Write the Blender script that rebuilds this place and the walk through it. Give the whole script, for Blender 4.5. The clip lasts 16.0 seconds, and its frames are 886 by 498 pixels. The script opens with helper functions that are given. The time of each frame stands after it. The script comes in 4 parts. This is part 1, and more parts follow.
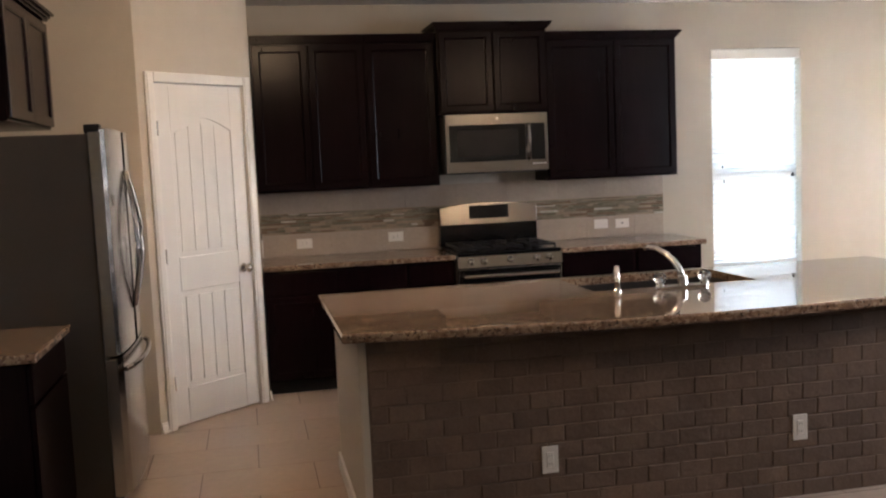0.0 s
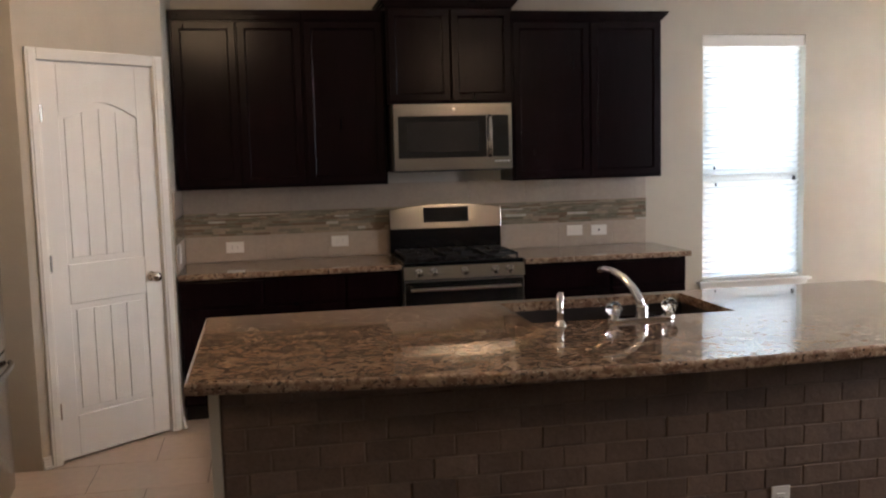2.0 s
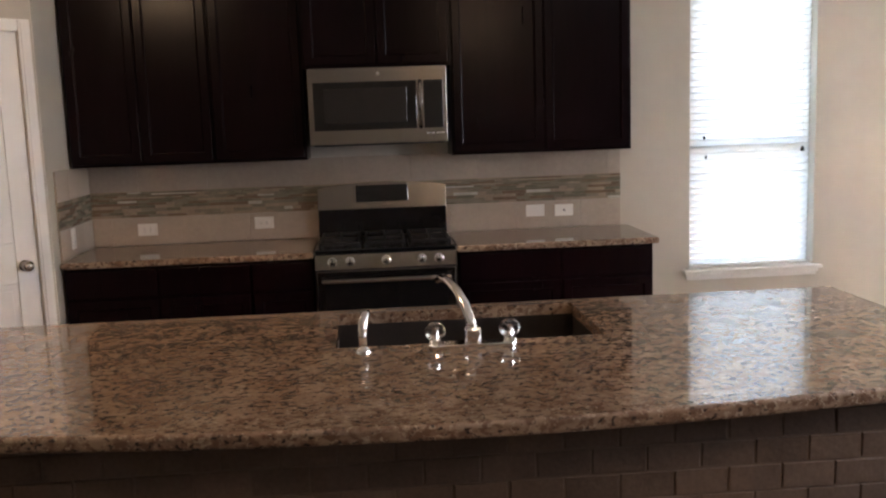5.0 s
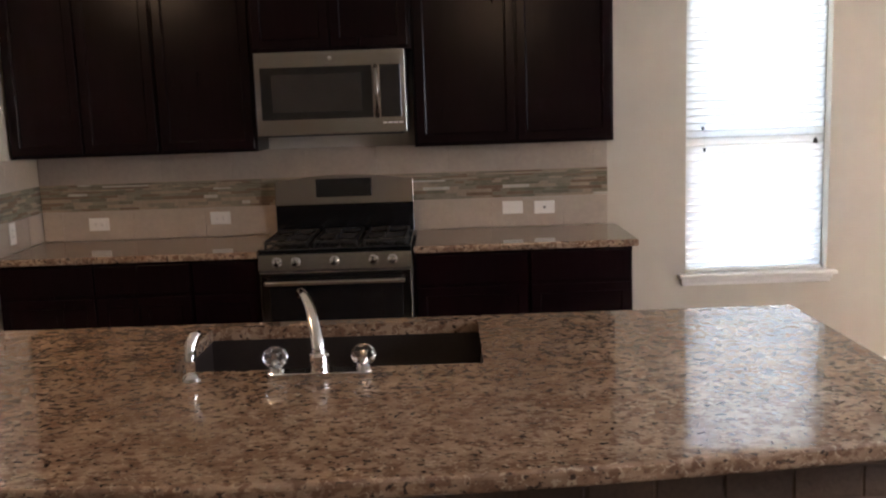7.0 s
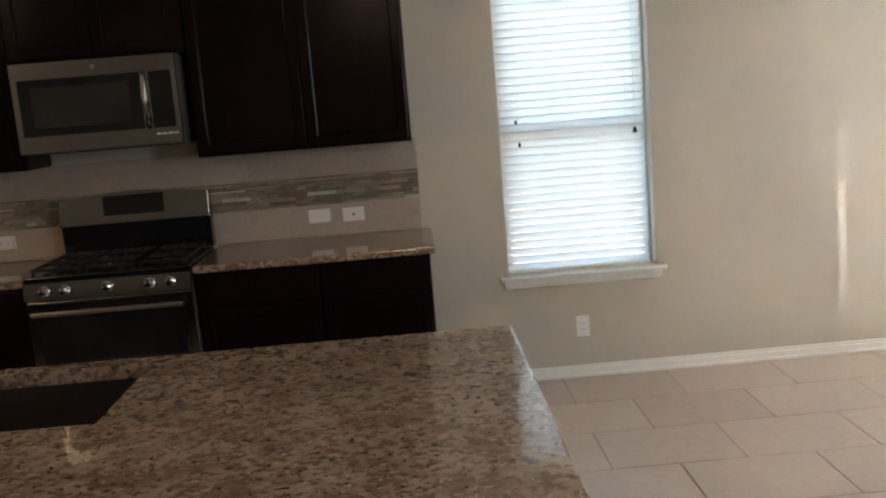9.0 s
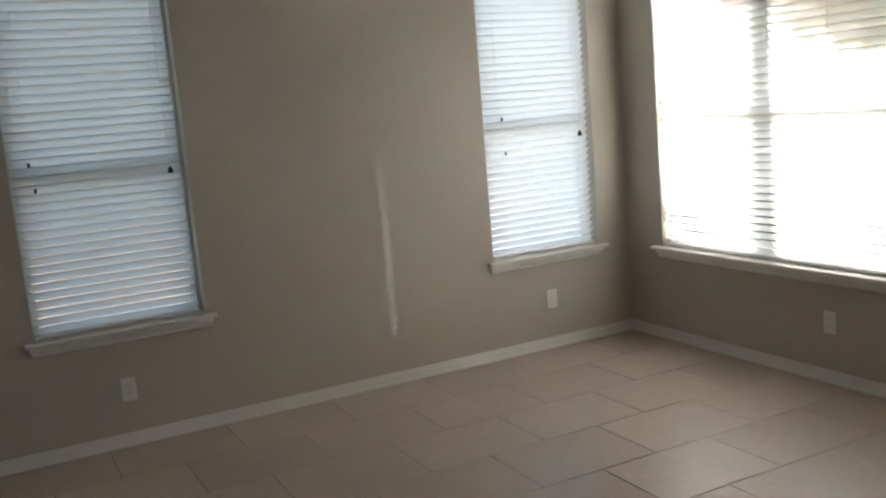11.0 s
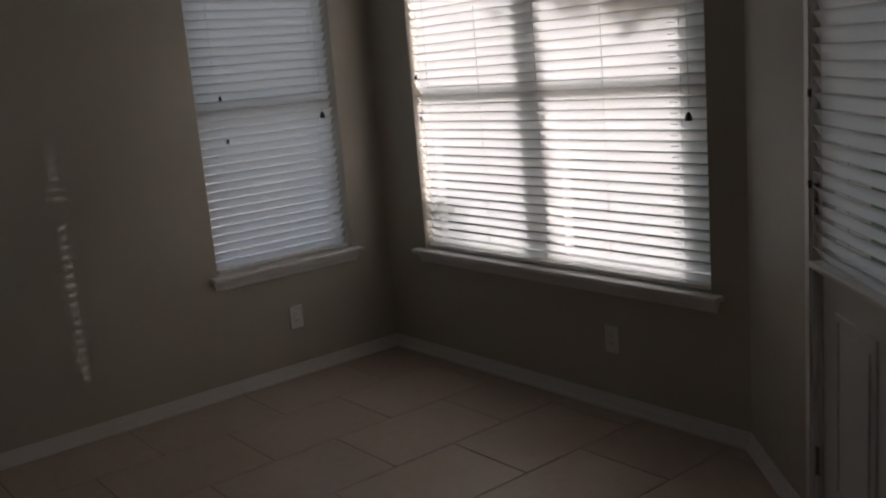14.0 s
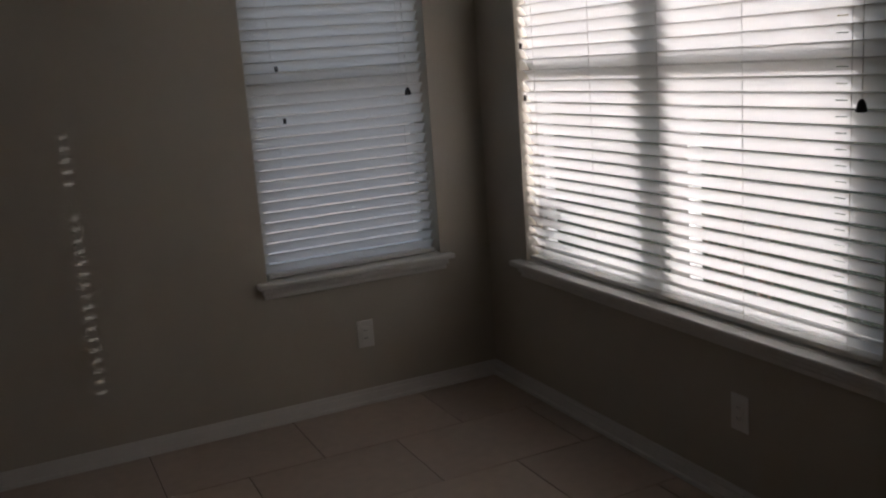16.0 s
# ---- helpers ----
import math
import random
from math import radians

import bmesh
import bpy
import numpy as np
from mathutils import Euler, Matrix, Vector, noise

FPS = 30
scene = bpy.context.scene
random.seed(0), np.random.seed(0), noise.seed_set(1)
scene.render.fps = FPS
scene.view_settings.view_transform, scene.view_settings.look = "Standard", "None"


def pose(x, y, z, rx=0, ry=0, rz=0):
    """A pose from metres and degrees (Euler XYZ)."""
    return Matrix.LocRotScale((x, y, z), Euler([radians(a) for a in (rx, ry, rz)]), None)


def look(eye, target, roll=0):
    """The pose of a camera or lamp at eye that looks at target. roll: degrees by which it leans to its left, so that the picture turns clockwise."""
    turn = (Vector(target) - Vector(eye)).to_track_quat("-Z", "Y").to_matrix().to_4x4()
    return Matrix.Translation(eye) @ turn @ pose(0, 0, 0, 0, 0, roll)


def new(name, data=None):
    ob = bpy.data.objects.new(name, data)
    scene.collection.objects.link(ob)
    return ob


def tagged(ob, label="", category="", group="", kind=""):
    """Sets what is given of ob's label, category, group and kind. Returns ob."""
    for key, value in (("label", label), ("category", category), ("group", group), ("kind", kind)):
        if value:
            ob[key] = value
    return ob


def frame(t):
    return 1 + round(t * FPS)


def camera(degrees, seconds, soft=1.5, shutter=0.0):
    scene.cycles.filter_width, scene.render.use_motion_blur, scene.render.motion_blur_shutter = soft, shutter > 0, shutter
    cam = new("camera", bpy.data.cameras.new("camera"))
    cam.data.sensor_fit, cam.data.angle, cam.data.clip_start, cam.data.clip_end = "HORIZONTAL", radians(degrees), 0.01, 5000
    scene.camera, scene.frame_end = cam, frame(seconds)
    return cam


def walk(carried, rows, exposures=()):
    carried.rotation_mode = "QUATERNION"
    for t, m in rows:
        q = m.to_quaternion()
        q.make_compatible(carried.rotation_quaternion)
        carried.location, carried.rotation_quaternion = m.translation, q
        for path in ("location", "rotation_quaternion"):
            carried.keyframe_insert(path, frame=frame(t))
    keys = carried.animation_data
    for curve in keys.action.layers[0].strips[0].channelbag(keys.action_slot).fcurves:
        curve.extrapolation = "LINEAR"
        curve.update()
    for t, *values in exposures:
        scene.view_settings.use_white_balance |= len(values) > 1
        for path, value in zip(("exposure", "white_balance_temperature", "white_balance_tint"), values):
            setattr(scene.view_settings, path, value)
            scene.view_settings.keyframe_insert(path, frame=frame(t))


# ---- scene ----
cam = camera(51.1, 16.0, soft=2.2)
PATH = [
    (0, (-1.405, -6.97, 1.554), (-1.001, -5.021, 1.368), -2.5),
    (0.5, (-1.262, -6.775, 1.558), (-0.878, -4.82, 1.388), -2.3),
    (1, (-1.108, -6.6, 1.583), (-0.73, -4.645, 1.403), -1.9),
    (1.5, (-0.965, -6.415, 1.578), (-0.587, -4.461, 1.386), -1.7),
    (2, (-0.826, -6.243, 1.575), (-0.448, -4.29, 1.37), -1.5),
    (2.5, (-0.691, -6.091, 1.585), (-0.314, -4.14, 1.361), -1.2),
    (3, (-0.587, -5.905, 1.607), (-0.202, -3.957, 1.361), -0.9),
    (3.5, (-0.379, -5.81, 1.618), (-0.038, -3.856, 1.358), -1.2),
    (4, (-0.126, -5.721, 1.599), (0.155, -3.758, 1.337), -1.5),
    (6.5, (0.805, -5.436, 1.655), (0.815, -3.463, 1.328), -2.1),
    (7, (0.963, -5.229, 1.597), (0.95, -3.252, 1.29), -2.0),
    (7.5, (1.206, -5.042, 1.563), (1.158, -3.065, 1.264), -2.3),
    (8, (1.376, -4.898, 1.561), (1.347, -2.922, 1.252), -2.4),
    (8.5, (1.601, -4.831, 1.543), (1.604, -2.854, 1.24), -2.6),
    (9, (1.834, -4.912, 1.606), (1.888, -2.94, 1.273), -4.6),
    (9.5, (2.058, -4.915, 1.57), (2.223, -2.946, 1.257), -5.6),
    (10, (2.171, -4.77, 1.589), (2.527, -2.829, 1.261), -5.2),
    (10.2, (2.096, -4.765, 1.591), (2.578, -2.852, 1.262), -5.2),
    (12.3, (2.359, -4.357, 1.449), (3.554, -2.784, 1.139), -4.4),
    (12.5, (2.416, -4.316, 1.466), (3.628, -2.758, 1.145), -4.5),
    (13, (2.564, -4.21, 1.475), (3.816, -2.688, 1.134), -4.5),
    (13.5, (2.742, -4.116, 1.481), (4.001, -2.605, 1.117), -4.7),
    (14, (2.975, -4.019, 1.493), (4.201, -2.488, 1.102), -4.8),
    (14.5, (3.186, -3.917, 1.479), (4.365, -2.351, 1.079), -4.6),
    (15, (3.411, -3.807, 1.473), (4.513, -2.189, 1.062), -4.3),
    (15.5, (3.646, -3.659, 1.465), (4.646, -1.978, 1.045), -4.2),
    (16, (3.944, -3.547, 1.418), (4.772, -1.772, 1.013), -4.2),
]
EXPOSURES = [(0.0, 4.75, 5950, 14), (1.5, 4.55, 5950, 14), (4.0, 4.5, 5950, 15), (6.5, 4.6, 6100, 18), (8.0, 4.5, 6100, 15), (8.5, 4.25, 6000, 12), (9.0, 4.0, 5950, 8), (10.2, 3.5, 5900, 6), (12.3, 0.75, 6000, 14), (16.0, 0.15, 6000, 17)]
SKY_STRENGTH, SUN_STRENGTH, LAMP_GLOW, FILL_POWER = 0.15, 2.4, 2.7, 2.6
walk(cam, [(t, look(eye, target, roll)) for t, eye, target, roll in PATH], EXPOSURES)

# ---- light ----
world = bpy.data.worlds.new("sky")
scene.world = world
world.use_nodes = True
wn = world.node_tree.nodes
sky = wn.new("ShaderNodeTexSky")
sky.sky_type, sky.sun_disc = "NISHITA", False
SUN_WAY = Vector((-1.84, 2.0, -0.36)).normalized()
sky.sun_elevation = math.asin(-SUN_WAY.z)
sky.sun_rotation = math.atan2(-SUN_WAY.x, -SUN_WAY.y)
world.node_tree.links.new(sky.outputs[0], wn["Background"].inputs[0])
wn["Background"].inputs[1].default_value = SKY_STRENGTH
sun_data = bpy.data.lights.new("sun", "SUN")
sun_data.energy, sun_data.angle, sun_data.color = SUN_STRENGTH, radians(0.35), (1.0, 0.95, 0.88)
sun = new("sun", sun_data)
sun.matrix_world = look((12, -10, 6), Vector((12, -10, 6)) + SUN_WAY)


# fill lamp in an added, unseen living-room window, brightening the pantry side
fill_data = bpy.data.lights.new("fill_light", "AREA")
fill_data.shape, fill_data.size, fill_data.size_y = "RECTANGLE", 1.06, 1.0
fill_data.energy, fill_data.color = FILL_POWER, (0.95, 0.97, 1.0)
fill_lamp = new("fill_light", fill_data)
fill_lamp.matrix_world = look((4.70, -4.3, 1.72), (0.0, -4.3, 1.6))


# sky light in the openings of the two shaded windows and of the patio door
for place, way, width, height, power in (((2.715, 0.142, 1.48), (0, -1, 0), 0.76, 1.70, 0.22), ((5.2025, 0.142, 1.48), (0, -1, 0), 0.71, 1.70, 1.2),
                                         ((5.21, -3.10, 1.42), (-0.7513, 0.66, 0), 0.56, 1.0, 0.30)):
    pane_data = bpy.data.lights.new("window_sky", "AREA")
    pane_data.shape, pane_data.size, pane_data.size_y = "RECTANGLE", width, height
    pane_data.energy, pane_data.color = power, (0.90, 0.95, 1.0)
    pane_light = new("window_sky", pane_data)
    pane_light.matrix_world = look(place, Vector(place) + Vector(way))


# ---- materials ----
def mat(name, color, rough=0.5, metal=0.0, vary=0.0, scale=8.0, bump=0.0, bscale=60.0, dist=0.002, coat=0.0, per_object=0.0,
        stretch=(1, 1, 1), spec=0.5, rough_vary=0.0):
    """A principled material with colour variation at two scales and a fine relief."""
    m = bpy.data.materials.new(name)
    m.use_nodes = True
    n, l = m.node_tree.nodes, m.node_tree.links
    p = n["Principled BSDF"]
    p.inputs["Base Color"].default_value = (*color, 1)
    p.inputs["Roughness"].default_value, p.inputs["Metallic"].default_value = rough, metal
    p.inputs["Specular IOR Level"].default_value = spec
    p.inputs["Coat Weight"].default_value, p.inputs["Coat Roughness"].default_value = coat, 0.15
    tc, mp = n.new("ShaderNodeTexCoord"), n.new("ShaderNodeMapping")
    mp.inputs["Scale"].default_value = stretch
    geo = n.new("ShaderNodeNewGeometry")
    l.new(geo.outputs["Position"], mp.inputs["Vector"])
    if vary or per_object:
        big, small = n.new("ShaderNodeTexNoise"), n.new("ShaderNodeTexNoise")
        big.inputs["Scale"].default_value, small.inputs["Scale"].default_value = scale, scale * 9
        big.inputs["Detail"].default_value = small.inputs["Detail"].default_value = 3
        l.new(mp.outputs[0], big.inputs["Vector"]), l.new(mp.outputs[0], small.inputs["Vector"])
        add = n.new("ShaderNodeMath")
        l.new(big.outputs[0], add.inputs[0]), l.new(small.outputs[0], add.inputs[1])
        rng = n.new("ShaderNodeMapRange")
        rng.inputs[1].default_value, rng.inputs[2].default_value = 0.6, 1.4
        rng.inputs[3].default_value, rng.inputs[4].default_value = 1 - vary, 1 + vary
        l.new(add.outputs[0], rng.inputs[0])
        value = rng.outputs[0]
        if per_object:
            info, mr, mul = n.new("ShaderNodeObjectInfo"), n.new("ShaderNodeMapRange"), n.new("ShaderNodeMath")
            mr.inputs[3].default_value, mr.inputs[4].default_value = 1 - per_object, 1 + per_object
            mul.operation = "MULTIPLY"
            l.new(info.outputs["Random"], mr.inputs[0])
            l.new(mr.outputs[0], mul.inputs[0]), l.new(value, mul.inputs[1])
            value = mul.outputs[0]
        mix = n.new("ShaderNodeVectorMath")
        mix.operation = "SCALE"
        mix.inputs[0].default_value = color
        l.new(value, mix.inputs["Scale"]), l.new(mix.outputs[0], p.inputs["Base Color"])
        if rough_vary:
            rr = n.new("ShaderNodeMapRange")
            rr.inputs[1].default_value, rr.inputs[2].default_value = 0.3, 0.7
            rr.inputs[3].default_value, rr.inputs[4].default_value = rough - rough_vary, rough + rough_vary
            l.new(big.outputs[0], rr.inputs[0]), l.new(rr.outputs[0], p.inputs["Roughness"])
    if bump:
        tex, b = n.new("ShaderNodeTexNoise"), n.new("ShaderNodeBump")
        tex.inputs["Scale"].default_value, tex.inputs["Detail"].default_value = bscale, 4
        b.inputs["Strength"].default_value, b.inputs["Distance"].default_value = bump, dist
        l.new(mp.outputs[0], tex.inputs["Vector"]), l.new(tex.outputs[0], b.inputs["Height"]), l.new(b.outputs[0], p.inputs["Normal"])
    return m


def granite_material():
    """Polished speckled granite: cream ground, rust and brown patches, black flecks."""
    m = bpy.data.materials.new("granite")
    m.use_nodes = True
    n, l = m.node_tree.nodes, m.node_tree.links
    p = n["Principled BSDF"]
    p.inputs["Roughness"].default_value = 0.035
    p.inputs["Specular IOR Level"].default_value = 0.85
    p.inputs["Coat Weight"].default_value, p.inputs["Coat Roughness"].default_value = 0.25, 0.02
    geo, mp = n.new("ShaderNodeNewGeometry"), n.new("ShaderNodeMapping")
    mp.inputs["Scale"].default_value = (0.85, 1.0, 1.0)
    l.new(geo.outputs["Position"], mp.inputs["Vector"])

    def layer(scale, detail, lo, hi, c0, c1, previous=None, dist=0.2):
        t, r = n.new("ShaderNodeTexNoise"), n.new("ShaderNodeMapRange")
        t.inputs["Scale"].default_value, t.inputs["Detail"].default_value = scale, detail
        t.inputs["Distortion"].default_value = dist
        l.new(mp.outputs[0], t.inputs["Vector"])
        r.inputs[1].default_value, r.inputs[2].default_value = lo, hi
        l.new(t.outputs[0], r.inputs[0])
        mix = n.new("ShaderNodeMix")
        mix.data_type = "RGBA"
        mix.inputs["A"].default_value = (*c0, 1)
        mix.inputs["B"].default_value = (*c1, 1)
        if previous:
            l.new(previous, mix.inputs["A"])
        l.new(r.outputs[0], mix.inputs["Factor"])
        return mix.outputs["Result"]

    c = layer(10, 5, 0.38, 0.64, (0.39, 0.285, 0.20), (0.25, 0.16, 0.105))
    c = layer(46, 3, 0.48, 0.58, (0, 0, 0), (0.19, 0.115, 0.075), c)
    c = layer(70, 3, 0.56, 0.66, (0, 0, 0), (0.45, 0.35, 0.255), c, 1.0)
    c = layer(74, 3, 0.585, 0.66, (0, 0, 0), (0.055, 0.04, 0.033), c, 0.25)
    l.new(c, p.inputs["Base Color"])
    return m


def glass_material(name, tint=(1, 1, 1), rough=0.0):
    m = bpy.data.materials.new(name)
    m.use_nodes = True
    p = m.node_tree.nodes["Principled BSDF"]
    p.inputs["Base Color"].default_value = (*tint, 1)
    p.inputs["Transmission Weight"].default_value, p.inputs["Roughness"].default_value = 1.0, rough
    p.inputs["IOR"].default_value = 1.45
    return m


def slat_material():
    """White blind slats that let some daylight through."""
    m = bpy.data.materials.new("blind_slat")
    m.use_nodes = True
    n, l = m.node_tree.nodes, m.node_tree.links
    p = n["Principled BSDF"]
    p.inputs["Base Color"].default_value, p.inputs["Roughness"].default_value = (0.82, 0.80, 0.76, 1), 0.4
    t, mix = n.new("ShaderNodeBsdfTranslucent"), n.new("ShaderNodeMixShader")
    t.inputs["Color"].default_value = (0.93, 0.92, 0.90, 1)
    mix.inputs[0].default_value = 0.55
    l.new(p.outputs[0], mix.inputs[1]), l.new(t.outputs[0], mix.inputs[2])
    l.new(mix.outputs[0], n["Material Output"].inputs["Surface"])
    return m


def lamp_material(name, color, strength):
    m = bpy.data.materials.new(name)
    m.use_nodes = True
    p = m.node_tree.nodes["Principled BSDF"]
    p.inputs["Emission Color"].default_value, p.inputs["Emission Strength"].default_value = (*color, 1), strength
    return m


WALL = mat("wall_paint", (0.53, 0.482, 0.402), 0.55, vary=0.03, scale=1.5, bump=0.25, bscale=90, dist=0.003)
CEILING = mat("ceiling_paint", (0.78, 0.75, 0.70), 0.8, vary=0.03, scale=2, bump=0.5, bscale=70, dist=0.004)
TRIM = mat("trim_paint", (0.80, 0.78, 0.74), 0.35, vary=0.03, scale=4)
DOOR = mat("door_paint", (0.80, 0.785, 0.76), 0.38, vary=0.02, scale=3, bump=0.1, bscale=40, stretch=(1, 1, 0.1))
ESPRESSO = mat("espresso_wood", (0.0075, 0.003, 0.0038), 0.22, vary=0.35, scale=6, bump=0.12, bscale=40, dist=0.001, stretch=(1, 1, 0.08), spec=0.13)
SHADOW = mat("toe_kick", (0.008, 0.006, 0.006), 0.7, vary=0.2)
GRANITE = granite_material()
STEEL = mat("brushed_steel", (0.37, 0.35, 0.325), 0.19, 1.0, vary=0.06, scale=3, bump=0.3, bscale=90, dist=0.0006, stretch=(0.05, 0.05, 4))
DARK_STEEL = mat("fridge_side", (0.075, 0.068, 0.062), 0.45, 0.3, vary=0.06, bump=0.15, bscale=150, dist=0.001)
CHROME = mat("chrome", (0.8, 0.8, 0.8), 0.06, 1.0, vary=0.02)
NICKEL = mat("nickel", (0.55, 0.50, 0.44), 0.2, 1.0, vary=0.05)
BLACK = mat("black_enamel", (0.008, 0.008, 0.009), 0.12, vary=0.1, coat=0.5)
BLACK_GLASS = mat("black_glass", (0.012, 0.011, 0.011), 0.05, vary=0.1, spec=0.6)
IRON = mat("cast_iron", (0.012, 0.012, 0.013), 0.45, vary=0.2, scale=20, bump=0.3, bscale=200)
PLASTIC = mat("white_plastic", (0.82, 0.80, 0.76), 0.35, vary=0.02)
SLOT = mat("dark_slot", (0.03, 0.03, 0.03), 0.6, vary=0.05)
SINK = mat("sink_composite", (0.035, 0.028, 0.025), 0.4, vary=0.2, scale=15)
FLOOR_TILE = mat("floor_tile", (0.51, 0.41, 0.34), 0.34, vary=0.10, scale=2.5, bump=0.12, bscale=25, dist=0.002, per_object=0.05, rough_vary=0.06)
GROUT = mat("grout", (0.17, 0.135, 0.11), 0.85, vary=0.15, scale=12, bump=0.3, bscale=200)
DARK_WOOD = mat("dark_floor", (0.045, 0.027, 0.019), 0.35, vary=0.3, scale=3, bump=0.15, bscale=30, stretch=(0.15, 1, 1), per_object=0.2)
BRICK = mat("travertine_brick", (0.145, 0.098, 0.070), 0.6, vary=0.25, scale=9, bump=0.5, bscale=45, dist=0.004, per_object=0.2)
MORTAR = mat("brick_mortar", (0.175, 0.128, 0.096), 0.9, vary=0.12, scale=20, bump=0.4, bscale=150)
SPLASH = mat("splash_tile", (0.42, 0.35, 0.285), 0.3, vary=0.10, scale=5, bump=0.15, bscale=30, per_object=0.05)
SPLASH_GROUT = mat("splash_grout", (0.36, 0.30, 0.24), 0.85, vary=0.1, scale=20)
SLAT = slat_material()
VINYL = mat("window_vinyl", (0.72, 0.72, 0.70), 0.4, vary=0.03)
PANE = glass_material("window_glass")
CRYSTAL = glass_material("acrylic_knob", (0.97, 0.97, 0.97), 0.03)
FENCE = mat("fence_wood", (0.26, 0.18, 0.12), 0.8, vary=0.3, scale=4, bump=0.4, bscale=40, stretch=(1, 1, 0.1), per_object=0.25)
GRASS = mat("lawn", (0.10, 0.11, 0.045), 0.9, vary=0.4, scale=1.2, bump=0.8, bscale=60, dist=0.02)
SIDING = mat("house_brick", (0.36, 0.26, 0.20), 0.8, vary=0.2, scale=3, bump=0.4, bscale=25)
ROOF = mat("roof_shingle", (0.10, 0.09, 0.085), 0.9, vary=0.3, scale=6, bump=0.6, bscale=40)
BULB = lamp_material("lamp_glass", (1.0, 0.66, 0.36), LAMP_GLOW)


# ---- mesh helpers ----
def chain(ob):
    m = Matrix.Identity(4)
    while ob:
        m = ob.matrix_basis @ m
        ob = ob.parent
    return m


def part(name, bm, material, parent=None, label="", local=False, smooth=False):
    """Links a bmesh as one mesh object. Its vertices are in the world unless local; they are laid into the parent's frame."""
    if parent and not local:
        bm.transform(chain(parent).inverted())
    bmesh.ops.recalc_face_normals(bm, faces=bm.faces)
    me = bpy.data.meshes.new(name)
    bm.to_mesh(me)
    bm.free()
    me.materials.append(material)
    if smooth:
        me.polygons.foreach_set("use_smooth", [True] * len(me.polygons))
    ob = new(name, me)
    ob.parent = parent
    if label:
        ob["label"] = label
    return ob


def piece(name, mesh_data, parent, x, y, z, rz=0.0, rx=0.0):
    """One more object on a mesh that alike pieces share."""
    ob = new(name, mesh_data)
    ob.parent = parent
    ob.matrix_basis = pose(x, y, z, rx, 0, rz)
    return ob


def thing(name, x=0, y=0, z=0, rz=0.0, label="", category="", group="", kind=""):
    ob = new(name)
    ob.empty_display_size = 0.1
    ob.matrix_basis = pose(x, y, z, 0, 0, rz)
    return tagged(ob, label, category, group, kind)


def box(x0, x1, y0, y1, z0, z1, bevel=0.0, bm=None, segments=2):
    """A box, bevelled; added to bm when given."""
    b = bmesh.new()
    bmesh.ops.create_cube(b, size=1)
    for v in b.verts:
        v.co = Vector(((x0 + x1) / 2 + v.co.x * (x1 - x0), (y0 + y1) / 2 + v.co.y * (y1 - y0), (z0 + z1) / 2 + v.co.z * (z1 - z0)))
    if bevel:
        bmesh.ops.bevel(b, geom=b.edges[:], offset=bevel, segments=segments, affect="EDGES", profile=0.5)
    return merge(bm, b)


def merge(bm, b):
    if bm is None:
        return b
    me = bpy.data.meshes.new("joined")
    b.to_mesh(me)
    bm.from_mesh(me)
    bpy.data.meshes.remove(me)
    b.free()
    return bm


def rod(a, b, r0, r1=None, bm=None, sides=16):
    """A round bar from a to b."""
    a, b = Vector(a), Vector(b)
    c = bmesh.new()
    bmesh.ops.create_cone(c, cap_ends=True, segments=sides, radius1=r0, radius2=r0 if r1 is None else r1, depth=(b - a).length)
    c.transform(Matrix.Translation((a + b) / 2) @ (b - a).to_track_quat("Z", "Y").to_matrix().to_4x4())
    return merge(bm, c)


def tube(points, radii, bm=None, sides=14):
    """A bent tube through points, its ends closed."""
    c, rings = bmesh.new(), []
    pts = [Vector(p) for p in points]
    for i, p in enumerate(pts):
        way = (pts[min(i + 1, len(pts) - 1)] - pts[max(i - 1, 0)]).normalized()
        q = way.to_track_quat("Z", "Y")
        r = radii[i] if hasattr(radii, "__len__") else radii
        rings.append([c.verts.new(p + q @ Vector((r * math.cos(2 * math.pi * k / sides), r * math.sin(2 * math.pi * k / sides), 0))) for k in range(sides)])
    for r0, r1 in zip(rings, rings[1:]):
        for k in range(sides):
            c.faces.new((r0[k], r0[(k + 1) % sides], r1[(k + 1) % sides], r1[k]))
    c.faces.new(rings[0]), c.faces.new(rings[-1])
    return merge(bm, c)


def prism(outline, z0, z1, bm=None, bevel=0.0):
    """An outline in plan raised from z0 to z1; the rims bevelled."""
    c = bmesh.new()
    low, high = [c.verts.new((x, y, z0)) for x, y in outline], [c.verts.new((x, y, z1)) for x, y in outline]
    c.faces.new(low), c.faces.new(high)
    for k in range(len(outline)):
        c.faces.new((low[k], low[(k + 1) % len(low)], high[(k + 1) % len(low)], high[k]))
    if bevel:
        rim = [e for e in c.edges if abs(e.verts[0].co.z - e.verts[1].co.z) < 1e-6]
        bmesh.ops.bevel(c, geom=rim, offset=bevel, segments=3, affect="EDGES", profile=0.5)
    return merge(bm, c)


